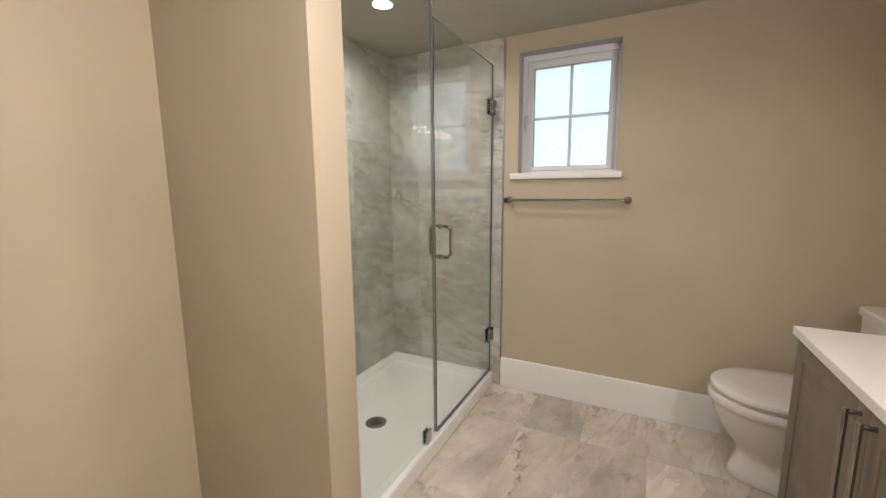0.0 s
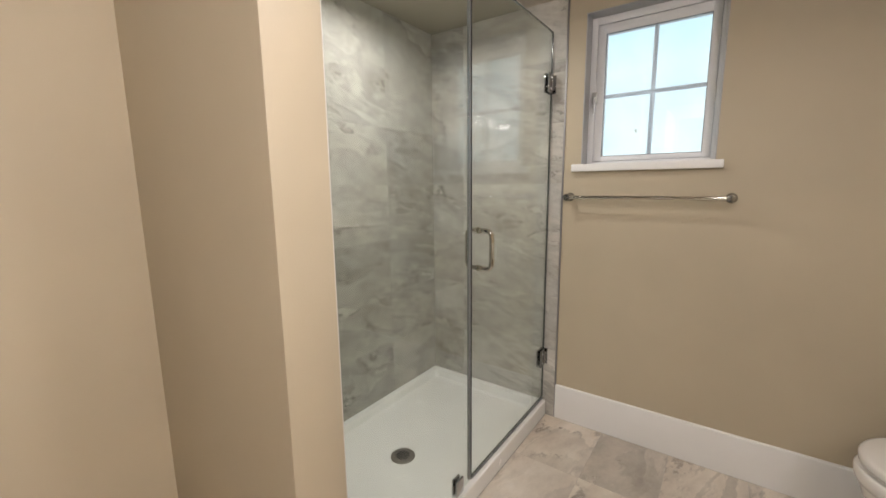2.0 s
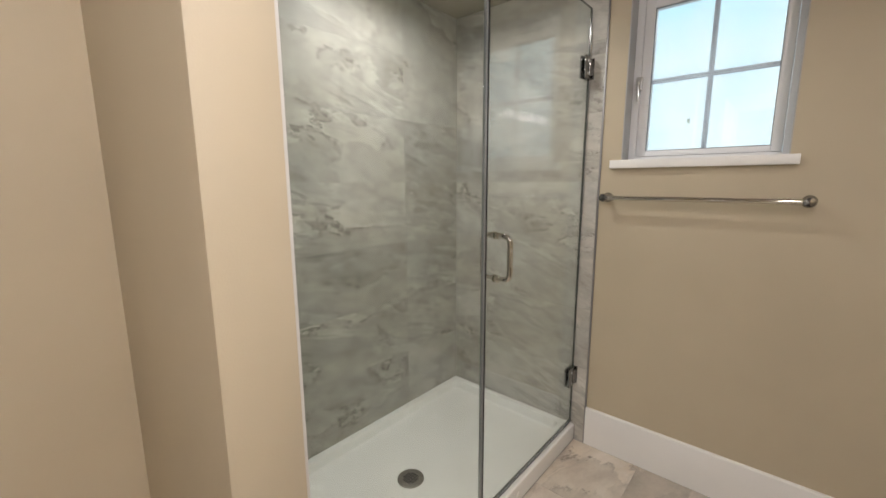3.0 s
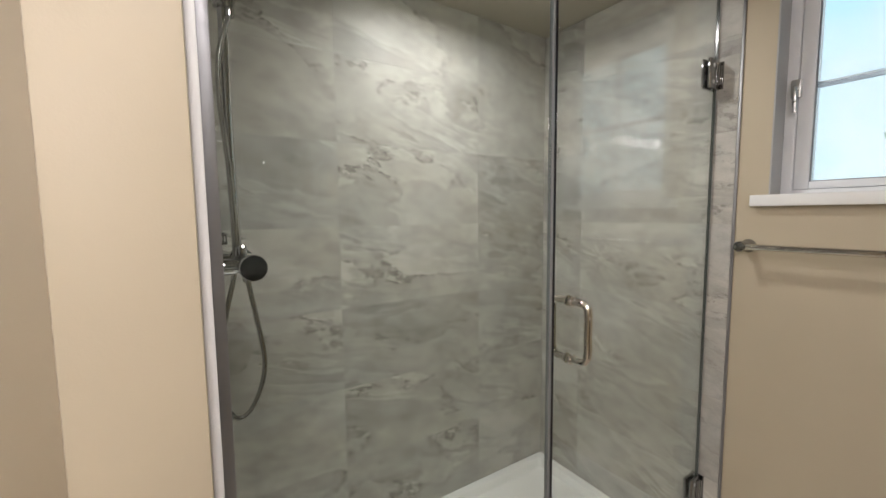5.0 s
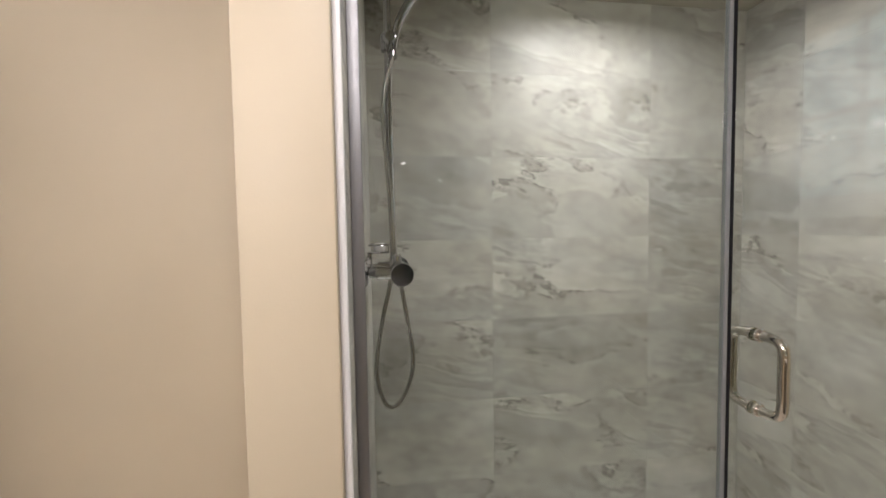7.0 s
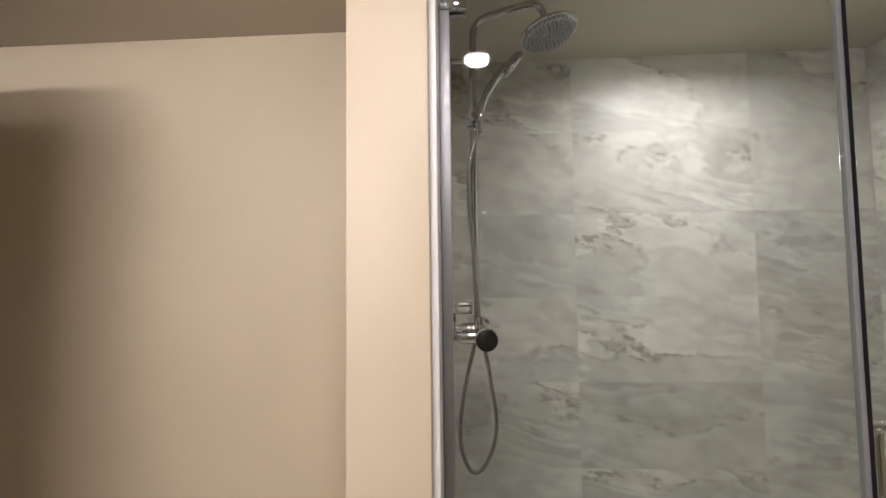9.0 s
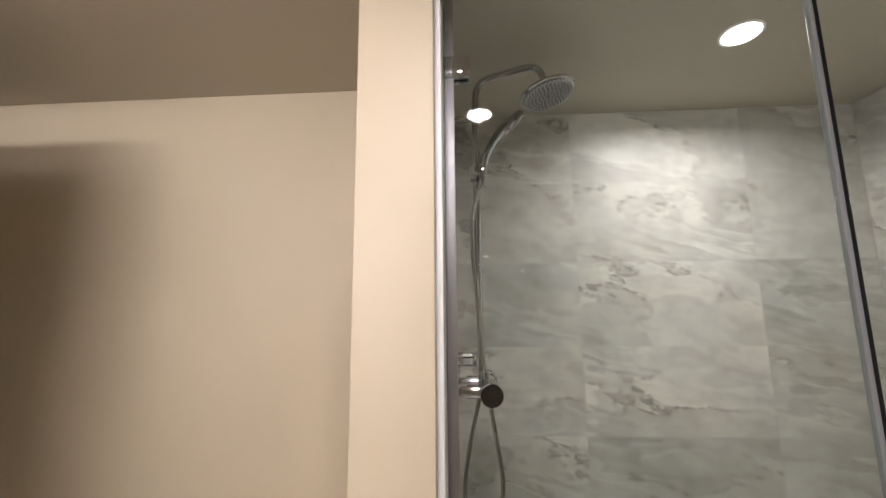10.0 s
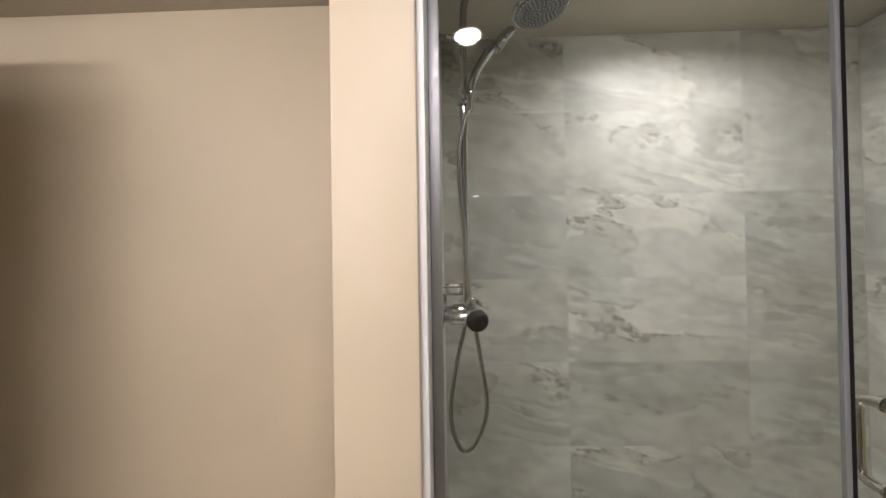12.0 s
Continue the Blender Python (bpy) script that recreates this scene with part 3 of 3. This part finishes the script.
# ---------------------------------------------------------------- shower column
def shower_column():
    s = thing("shower_column", (0.385, -1.44, 1.2), "chrome exposed shower column with rain head and hand shower", "shower")
    px, py = 0.385, -1.421
    m = part("mixer_body", turned([(-0.098, 0.0), (-0.098, 0.019), (-0.095, 0.021), (0.0, 0.0215), (0.082, 0.021), (0.085, 0.019), (0.085, 0.0)], (0.392, -1.400, 1.224), (1, 0, 0), 28), M_CHROME, s)
    for sgn in (1, -1):
        part("control_knob", turned([(0.086, 0.0), (0.086, 0.0255), (0.090, 0.0275), (0.116, 0.0275), (0.119, 0.0255), (0.120, 0.0)], (0.392, -1.400, 1.224), (sgn, 0, 0), 32), M_CHROME, m, "round chrome control knob")
        part("knob_cap", turned([(0.1195, 0.0), (0.1195, 0.0262), (0.1215, 0.0255), (0.1225, 0.022), (0.1225, 0.0)], (0.392, -1.400, 1.224), (sgn, 0, 0), 32), M_BLACKCAP, m, "glossy black end cap")
        x = 0.392 + sgn * 0.062
        part("inlet", turned([(0.0, 0.012), (0.030, 0.012), (0.031, 0.0175), (0.062, 0.0175), (0.064, 0.014), (0.086, 0.014)], (x, P_Y1 + 0.013, 1.224), (0, 1, 0), 20), M_CHROME, m)
        part("wall_flange", turned([(0.0, 0.0), (0.0, 0.033), (0.004, 0.032), (0.010, 0.026), (0.012, 0.012)], (x, P_Y1 + 0.0125, 1.224), (0, 1, 0), 28), M_CHROME, m)
    part("riser_collar", turned([(0.0, 0.0), (0.0, 0.014), (0.020, 0.014), (0.024, 0.011), (0.024, 0.0)], (px, py + 0.01, 1.241), (0, 0, 1), 20), M_CHROME, m)
    pole = smooth_path([(px, py + 0.004, 1.255), (px, py, 1.50), (px, py, 1.80), (px, py + 0.002, 2.00), (px, py + 0.005, 2.052), (px, py + 0.018, 2.080), (px, py + 0.046, 2.096),
                        (px, py + 0.11, 2.114), (px, py + 0.156, 2.125), (px, py + 0.178, 2.124), (px, py + 0.195, 2.108), (px, py + 0.203, 2.084)], 7)
    part("riser_pipe", tube(pole, 0.0098, 18), M_CHROME, s)
    part("upper_bracket", tube([(px, P_Y1 + 0.0125, 1.970), (px, py - 0.008, 1.970)], 0.008, 14), M_CHROME, s)
    part("bracket_flange", turned([(0.0, 0.0), (0.0, 0.024), (0.005, 0.023), (0.009, 0.012)], (px, P_Y1 + 0.0125, 1.970), (0, 1, 0), 24), M_CHROME, s)
    # rain head, tipped away from the wall and turned to the room
    c, ax = Vector((px, -1.209, 2.040)), Vector((-0.09, -0.21, 1.0)).normalized()
    hd = part("rain_head", turned([(-0.006, 0.0), (-0.006, 0.077), (-0.002, 0.081), (0.003, 0.080), (0.008, 0.071), (0.014, 0.030), (0.022, 0.018), (0.040, 0.013), (0.044, 0.0)], c, ax, 44), M_CHROME, s)
    part("spray_face", turned([(-0.0085, 0.0), (-0.0085, 0.072), (-0.006, 0.074), (-0.004, 0.0)], c, ax, 40), M_FACE, hd, "grey rubber spray face")
    side = ax.orthogonal().normalized()
    up = ax.cross(side)
    nb = bmesh.new()
    for ring, count in ((0.010, 6), (0.021, 12), (0.032, 18), (0.043, 24), (0.054, 30), (0.0635, 34), (0.069, 36)):
        for k in range(count):
            a = 2 * math.pi * k / count + ring * 40
            turned([(-0.0125, 0.0010), (-0.0118, 0.0024), (-0.0084, 0.0028)], c + ring * (math.cos(a) * side + math.sin(a) * up), ax, 6, nb)
    tagged(part("nozzles", nb, M_NOZZLE, hd), kind="stuff")
    # slider with hand shower
    sl = part("slider", tube([(px, py, 1.783), (px, py, 1.823)], 0.0175, 20), M_CHROME, s)
    part("slider_knob", turned([(0.0, 0.012), (0.024, 0.012), (0.027, 0.015), (0.040, 0.015), (0.042, 0.012), (0.042, 0.0)], (px, py, 1.803), (1, 0.15, 0), 22), M_CHROME, sl)
    wand = smooth_path([(px + 0.004, py + 0.014, 1.765), (px + 0.004, py + 0.016, 1.80), (px + 0.004, py + 0.032, 1.86), (px + 0.004, py + 0.064, 1.915), (px + 0.004, py + 0.092, 1.945)], 6)
    radii = [0.0095 + 0.004 * i / len(wand) for i in range(len(wand))]
    hs = part("hand_shower", tube(wand, 0.01, 16, radii=radii), M_CHROME, s)
    ha = Vector((0.18, -0.71, 0.53))
    hc = Vector((px + 0.004, py + 0.108, 1.956))
    part("hand_spray_head", turned([(-0.012, 0.0), (-0.012, 0.036), (-0.008, 0.040), (0.0, 0.040), (0.008, 0.034), (0.014, 0.016), (0.016, 0.0)], hc, ha, 32), M_CHROME, hs)
    part("hand_spray_face", turned([(-0.014, 0.0), (-0.014, 0.033), (-0.011, 0.035), (-0.010, 0.0)], hc, ha, 30), M_NOZZLE, hs)
    hose = smooth_path([(px + 0.004, py + 0.018, 1.780), (px + 0.006, py + 0.006, 1.747), (px + 0.012, py - 0.012, 1.672), (px + 0.012, py - 0.014, 1.572), (px + 0.012, py - 0.004, 1.432), (px + 0.010, py + 0.000, 1.312),
                        (px - 0.004, py - 0.004, 1.202), (px - 0.008, py - 0.026, 1.102), (px - 0.004, py - 0.045, 0.992), (px, py - 0.043, 0.917), (px + 0.004, py - 0.020, 0.862), (px + 0.006, py + 0.012, 0.870),
                        (px + 0.008, py + 0.040, 0.927), (px + 0.008, py + 0.049, 0.997), (px + 0.008, py + 0.036, 1.092), (px + 0.008, py + 0.022, 1.182)], 9)
    b = tube(hose, 0.0056, 14, radii=[0.0056 + 0.0004 * (i % 2) for i in range(len(hose))])
    part("hose", b, M_HOSE, s, "flexible grey steel hose")
    part("hose_nut", turned([(0.0, 0.010), (0.024, 0.010), (0.026, 0.0)], (px + 0.008, py + 0.021, 1.180), (0, 0, 1), 14), M_CHROME, s)


shower_column()


def soap_shelf():
    t = thing("soap_shelf", (0.235, P_Y1 + 0.012, 1.2650), "small chrome soap shelf on the shower tile", "shelf")
    part("tray", box(0.180, P_Y1 + 0.0128, 1.2620, 0.292, -1.428, 1.2665, 0.0015), M_CHROME, t)
    rail = smooth_path([(0.182, -1.486, 1.2860), (0.182, -1.440, 1.2860), (0.190, -1.429, 1.2860), (0.236, -1.427, 1.2860), (0.282, -1.429, 1.2860), (0.290, -1.440, 1.2860), (0.290, -1.486, 1.2860)], 5)
    part("guard_rail", tube(rail, 0.0026, 14), M_CHROME, t)
    for x in (0.190, 0.282):
        part("rail_post", tube([(x, -1.430, 1.2655), (x, -1.430, 1.2850)], 0.0022, 14), M_CHROME, t)
    part("bracket", box(0.205, P_Y1 + 0.0128, 1.2300, 0.267, -1.478, 1.2615, 0.002), M_CHROME, t)
    soap = loft([round_rect(0.212, -1.472, 0.256, -1.440, 1.2667, 0.012), round_rect(0.209, -1.474, 0.259, -1.438, 1.2730, 0.014),
                 round_rect(0.209, -1.474, 0.259, -1.438, 1.2840, 0.014), round_rect(0.214, -1.469, 0.254, -1.443, 1.2910, 0.012)])
    solid("soap_bar", soap, M_CERAMIC, "small white bar of soap on the chrome shelf", "soap")


soap_shelf()

# ---------------------------------------------------------------- towel bar
def towel_bar():
    t = thing("towel_bar", (1.196, -0.002, 1.220), "polished metal towel bar on the wall under the window", "towel bar")
    part("bar", tube([(0.868, -0.062, 1.220), (1.532, -0.062, 1.220)], 0.0094, 18), M_NICKEL, t)
    for x in (0.868, 1.532):
        ps = part("post", turned([(0.0, 0.0), (0.0, 0.021), (0.004, 0.0215), (0.009, 0.018), (0.018, 0.0130), (0.040, 0.0125), (0.050, 0.015), (0.066, 0.0180), (0.075, 0.015), (0.077, 0.0)], (x, -0.0005, 1.220), (0, -1, 0), 28), M_DARKCHROME, t, "rounded dark chrome post")
        part("set_screw", turned([(0.0, 0.0), (0.0, 0.002), (0.001, 0.0)], (x, -0.03, 1.2142), (0, 0, -1), 8), M_DARKHOLE, ps)


towel_bar()


# ---------------------------------------------------------------- toilet
def egg(xf, xb, cy, half, z, n=44, power=2.35):
    """An elongated bowl outline: rounded front at xf, squarer back at xb."""
    xm = xf + (xb - xf) * 0.46
    out = []
    for k in range(n):
        a = 2 * math.pi * k / n
        c, s = math.cos(a), math.sin(a)
        e = 2.0 if c < 0 else 2.0 + power
        r = (abs(c) ** e + abs(s) ** e) ** (-1 / e)
        out.append((xm + r * c * ((xb - xm) if c > 0 else (xm - xf)), cy + r * s * half, z))
    return out


def toilet():
    t = thing("toilet", (2.3, -0.33, 0), "white ceramic two-piece toilet with its lid closed", "toilet")
    cy = -0.33
    part("bowl", loft([egg(2.026, 2.56, cy, 0.118, 0.002), egg(2.022, 2.56, cy, 0.121, 0.010), egg(2.030, 2.55, cy, 0.114, 0.04), egg(2.046, 2.54, cy, 0.103, 0.085), egg(2.052, 2.53, cy, 0.098, 0.115),
                       egg(2.046, 2.53, cy, 0.104, 0.140), egg(2.024, 2.52, cy, 0.124, 0.172), egg(1.996, 2.52, cy, 0.146, 0.210), egg(1.970, 2.52, cy, 0.165, 0.255), egg(1.950, 2.52, cy, 0.178, 0.300), egg(1.940, 2.52, cy, 0.185, 0.332),
                       egg(1.938, 2.52, cy, 0.186, 0.340), egg(1.930, 2.52, cy, 0.192, 0.346), egg(1.925, 2.52, cy, 0.195, 0.360), egg(1.925, 2.52, cy, 0.196, 0.386), egg(1.932, 2.515, cy, 0.190, 0.393)]),
         M_CERAMIC, t, angle=50)
    part("seat", loft([egg(1.962, 2.425, cy, 0.168, 0.3932), egg(1.961, 2.425, cy, 0.169, 0.3985), egg(1.938, 2.425, cy, 0.190, 0.3992), egg(1.934, 2.425, cy, 0.193, 0.4012), egg(1.934, 2.425, cy, 0.193, 0.4035), egg(1.941, 2.425, cy, 0.188, 0.4055)]), M_CERAMIC, t, angle=50)
    part("lid", loft([egg(1.941, 2.430, cy, 0.188, 0.4075), egg(1.932, 2.430, cy, 0.195, 0.4100), egg(1.931, 2.430, cy, 0.196, 0.4250), egg(1.935, 2.430, cy, 0.193, 0.4320),
                      egg(1.946, 2.425, cy, 0.184, 0.4360), egg(2.034, 2.395, cy, 0.116, 0.4380)]), M_CERAMIC, t, angle=50)
    for y in (-0.405, -0.255):
        part("lid_hinge", tube([(2.442, y - 0.022, 0.409), (2.442, y + 0.022, 0.409)], 0.012, 14), M_CERAMIC, t)
    part("tank", loft([round_rect(2.477, -0.505, X_R - 0.012, -0.155, 0.395, 0.03), round_rect(2.471, -0.518, X_R - 0.010, -0.142, 0.47, 0.03), round_rect(2.465, -0.527, X_R - 0.008, -0.133, 0.745, 0.03)]), M_CERAMIC, t)
    part("tank_lid", loft([round_rect(2.463, -0.529, X_R - 0.006, -0.131, 0.7465, 0.03), round_rect(2.455, -0.537, X_R - 0.004, -0.123, 0.752, 0.034), round_rect(2.455, -0.537, X_R - 0.004, -0.123, 0.776, 0.034),
                           round_rect(2.461, -0.531, X_R - 0.008, -0.129, 0.784, 0.03)]), M_CERAMIC, t)
    part("flush_lever", tube(smooth_path([(2.463, -0.46, 0.70), (2.447, -0.46, 0.70), (2.439, -0.45, 0.699), (2.437, -0.39, 0.694)]), 0.007, 14), M_CHROME, t)


toilet()


# ---------------------------------------------------------------- vanity
V_Y0, V_Y1, V_Z = -1.71, -0.592, 0.790


def vanity():
    v = thing("vanity_cabinet", (2.40, -1.15, 0), "greige painted shaker vanity cabinet with two doors", "vanity")
    xf, y0, y1, zt = 2.153, V_Y0 + 0.036, V_Y1 - 0.036, V_Z - 0.0305
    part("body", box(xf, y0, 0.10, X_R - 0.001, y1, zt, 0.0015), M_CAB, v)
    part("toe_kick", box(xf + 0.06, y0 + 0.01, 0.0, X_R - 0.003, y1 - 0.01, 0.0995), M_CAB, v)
    mid = (y0 + y1) / 2
    for ya, yb, hy in ((y0 + 0.003, mid - 0.0015, mid - 0.038), (mid + 0.0015, y1 - 0.003, mid + 0.038)):
        za, zb, st = 0.105, zt - 0.006, 0.062
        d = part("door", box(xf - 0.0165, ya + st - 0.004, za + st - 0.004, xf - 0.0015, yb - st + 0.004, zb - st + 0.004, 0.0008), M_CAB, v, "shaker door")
        for nm, a in (("stile", (ya, ya + st, za, zb)), ("stile", (yb - st, yb, za, zb)), ("rail", (ya + st, yb - st, za, za + st)), ("rail", (ya + st, yb - st, zb - st, zb))):
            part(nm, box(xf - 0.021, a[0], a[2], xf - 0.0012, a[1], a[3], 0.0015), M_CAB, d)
        hz0, hz1 = 0.480, 0.724
        b = tube([(xf - 0.052, hy, hz0 - 0.012), (xf - 0.052, hy, hz1 + 0.012)], 0.0072, 14)
        h = part("handle", b, M_HANDLE, d, "slim dark nickel bar handle")
        for z in (hz0 - 0.002, hz1 + 0.002):
            part("handle_post", tube([(xf - 0.020, hy, z), (xf - 0.050, hy, z)], 0.0062, 14), M_HANDLE, d)
    # worktop with the basin cut-out
    cx, cy = 2.395, -1.150
    x0, x1 = 2.126, X_R - 0.001
    n = 48
    hole, rim = [], []
    for k in range(n):
        c, q = math.cos(2 * math.pi * k / n), math.sin(2 * math.pi * k / n)
        hole.append((cx + 0.155 * c, cy + 0.225 * q))
        f = min((x1 - cx if c > 0 else cx - x0) / max(abs(c), 1e-6), (V_Y1 - cy if q > 0 else cy - V_Y0) / max(abs(q), 1e-6))
        rim.append((cx + f * c, cy + f * q))
    for corner in ((x0, V_Y0), (x0, V_Y1), (x1, V_Y0), (x1, V_Y1)):
        k = min(range(n), key=lambda m: (rim[m][0] - corner[0]) ** 2 + (rim[m][1] - corner[1]) ** 2)
        rim[k] = corner

    def inset(p, d):
        return (max(p[0], x0 + d), min(max(p[1], V_Y0 + d), V_Y1 - d))
    b = bmesh.new()
    rings = [[b.verts.new((*p, z)) for p in pts] for pts, z in ((hole, V_Z - 0.03), (hole, V_Z), ([inset(p, 0.002) for p in rim], V_Z), (rim, V_Z - 0.002), (rim, V_Z - 0.03))]
    for ra, rb in zip(rings, rings[1:] + rings[:1]):
        for k in range(n):
            b.faces.new((ra[k], ra[(k + 1) % n], rb[(k + 1) % n], rb[k]))
    top = thing("vanity_worktop", (2.40, -1.15, V_Z - 0.03), "white quartz vanity worktop with an undermount cut-out", "worktop")
    part("slab", b, M_QUARTZ, top)
    bowl = thing("wash_basin", (cx, cy, V_Z - 0.17), "white oval undermount basin set in the worktop", "basin")
    rings = [[(cx + (0.158 - 0.001) * s * math.cos(a), cy + 0.228 * s * math.sin(a), z) for a in (2 * math.pi * k / 48 for k in range(48))]
             for s, z in ((1.0, V_Z - 0.031), (0.97, V_Z - 0.06), (0.88, V_Z - 0.11), (0.68, V_Z - 0.145), (0.3, V_Z - 0.158), (0.1, V_Z - 0.160))]
    part("bowl", loft(rings, cap_first=False), M_CERAMIC, bowl, angle=60)
    return v


vanity()

mirror = thing("wall_mirror", (X_R, -1.15, 0.95), "frameless rectangular mirror on the vanity wall", "mirror")
part("mirror_glass", box(X_R - 0.006, -1.70, 0.95, X_R - 0.001, -0.60, 2.0, 0.001), M_MIRROR, mirror)


# ---------------------------------------------------------------- entry door, open
def entry_door():
    d = thing("entry_door", (0.905, -2.9, 0), "white painted panel door standing open into the room", "door", kind="structure")
    x0, x1, y0, y1, z1 = 0.885, 0.920, Y_B + 0.008, -2.56, 2.03
    b = box(x0 + 0.006, y0 + 0.1, 0.1, x1 - 0.006, y1 - 0.1, z1 - 0.1, 0.001)
    leaf = part("panel", b, M_DOOR, d)
    for nm, a in (("stile", (y0, y0 + 0.11, 0.008, z1)), ("stile", (y1 - 0.11, y1, 0.008, z1)), ("rail", (y0 + 0.11, y1 - 0.11, 0.008, 0.24)), ("rail", (y0 + 0.11, y1 - 0.11, 0.95, 1.07)),
                  ("rail", (y0 + 0.11, y1 - 0.11, z1 - 0.11, z1))):
        part(nm, box(x0, a[0], a[2], x1, a[1], a[3], 0.001), M_DOOR, d)
    for sgn, x in ((1, x1), (-1, x0)):
        rose = part("rose", turned([(0.0, 0.0), (0.0, 0.027), (0.006, 0.026), (0.009, 0.012), (0.034, 0.010), (0.034, 0.0)], (x, y1 - 0.06, 0.95), (sgn, 0, 0), 22), M_BRUSHED, d)
        part("lever", tube([(x + sgn * 0.034, y1 - 0.054, 0.95), (x + sgn * 0.034, y1 - 0.17, 0.95)], 0.008, 14), M_BRUSHED, rose)


entry_door()
jamb = box(D_X0, Y_B - 0.12, 0.0, D_X0 + 0.018, Y_B, D_Z - 0.018)
box(D_X1 - 0.018, Y_B - 0.12, 0.0, D_X1, Y_B, D_Z - 0.018, bm=jamb)
box(D_X0, Y_B - 0.12, D_Z - 0.018, D_X1, Y_B, D_Z, bm=jamb)
solid("door_jamb", jamb, M_TRIM, "white painted jamb lining the entry doorway", "door frame", "structure", smooth=False)


# ---------------------------------------------------------------- tiles, piece by piece
TILE_MESH = {}


def tile_mesh(w, h, material, thick=0.009):
    key = (round(w, 4), round(h, 4), material.name)
    if key not in TILE_MESH:
        a, b, c = w / 2, h / 2, 0.0006
        v = [(sx * a, sy * b, 0) for sx, sy in ((-1, -1), (1, -1), (1, 1), (-1, 1))]
        v += [(sx * a, sy * b, thick - c) for sx, sy in ((-1, -1), (1, -1), (1, 1), (-1, 1))]
        v += [(sx * (a - c), sy * (b - c), thick) for sx, sy in ((-1, -1), (1, -1), (1, 1), (-1, 1))]
        f = [(i, (i + 1) % 4, (i + 1) % 4 + 4, i + 4) for i in range(4)] + [(i + 4, (i + 1) % 4 + 4, (i + 1) % 4 + 8, i + 8) for i in range(4)] + [(8, 9, 10, 11)]
        me = bpy.data.meshes.new("tile")
        me.from_pydata(v, [], f)
        me.materials.append(material)
        TILE_MESH[key] = me
    return TILE_MESH[key]


def lay(parent, us, vs, place, material, gap=0.0009, turned_tile=False):
    """Tiles between the joint lines us and vs. place(u, v) gives the pose of a tile's middle."""
    for u0, u1 in zip(us, us[1:]):
        for v0, v1 in zip(vs, vs[1:]):
            w, h = u1 - u0 - gap, v1 - v0 - gap
            ob = new("tile", tile_mesh(h, w, material) if turned_tile else tile_mesh(w, h, material))
            ob.parent = parent
            ob.matrix_basis = place((u0 + u1) / 2, (v0 + v1) / 2) @ pose(0, 0, random.uniform(-0.0002, 0.0003))


ROWS = [0.0820] + [1.288 + 0.301 * k for k in range(-3, 3)] + [CEIL - 0.001]
# long shower wall (faces +x)
lay(wall_shower, [-1.4905, -1.048, -0.417, -0.0095], ROWS, lambda u, v: pose(-0.0095, u, v, 90, 0, 90), M_TILE)
# window wall inside the shower, running past the glass to the metal edge (faces -y)
bed = solid("shower_tile_bed", box(-0.0012, -0.0056, 0.0, 0.8203, -0.0002, CEIL - 0.001), M_GROUT, "grout bed of the tiled shower end wall", "wall", "structure", smooth=False)
lay(bed, [-0.0005, 0.226, 0.820], ROWS, lambda u, v: pose(u, 0.0028, v, 90, 0, 0), M_TILE)
lay(bed, [0.778, 0.820], [0.001, 0.0805], lambda u, v: pose(u, 0.0028, v, 90, 0, 0), M_TILE)
# inner face of the partition (faces +y)
bed = solid("partition_tile_bed", box(-0.0015, P_Y1 + 0.0003, 0.0, P_X - 0.0265, P_Y1 + 0.0110, CEIL - 0.001), M_GROUT, "grout bed of the tiled shower near wall", "wall", "structure", smooth=False)
lay(bed, [-0.0005, 0.228, P_X - 0.0265], ROWS, lambda u, v: pose(u, P_Y1 + 0.0026, v, 90, 0, 180), M_TILE)
# floor
lay(floor, [0.2285, 0.475, 0.780, 1.085, 1.390, 1.695, 2.000, 2.305, 2.610, X_R - 0.001], [Y_B, -2.83, -2.22, -1.634], lambda u, v: pose(u, v, -0.009, 0, 0, 90), M_FLOORTILE, turned_tile=True)
lay(floor, [0.778, 1.085, 1.390, 1.695, 2.000, 2.305, 2.610, X_R - 0.001], [-1.633, -1.02, -0.41, -0.0165], lambda u, v: pose(u, v, -0.009, 0, 0, 90), M_FLOORTILE, turned_tile=True)
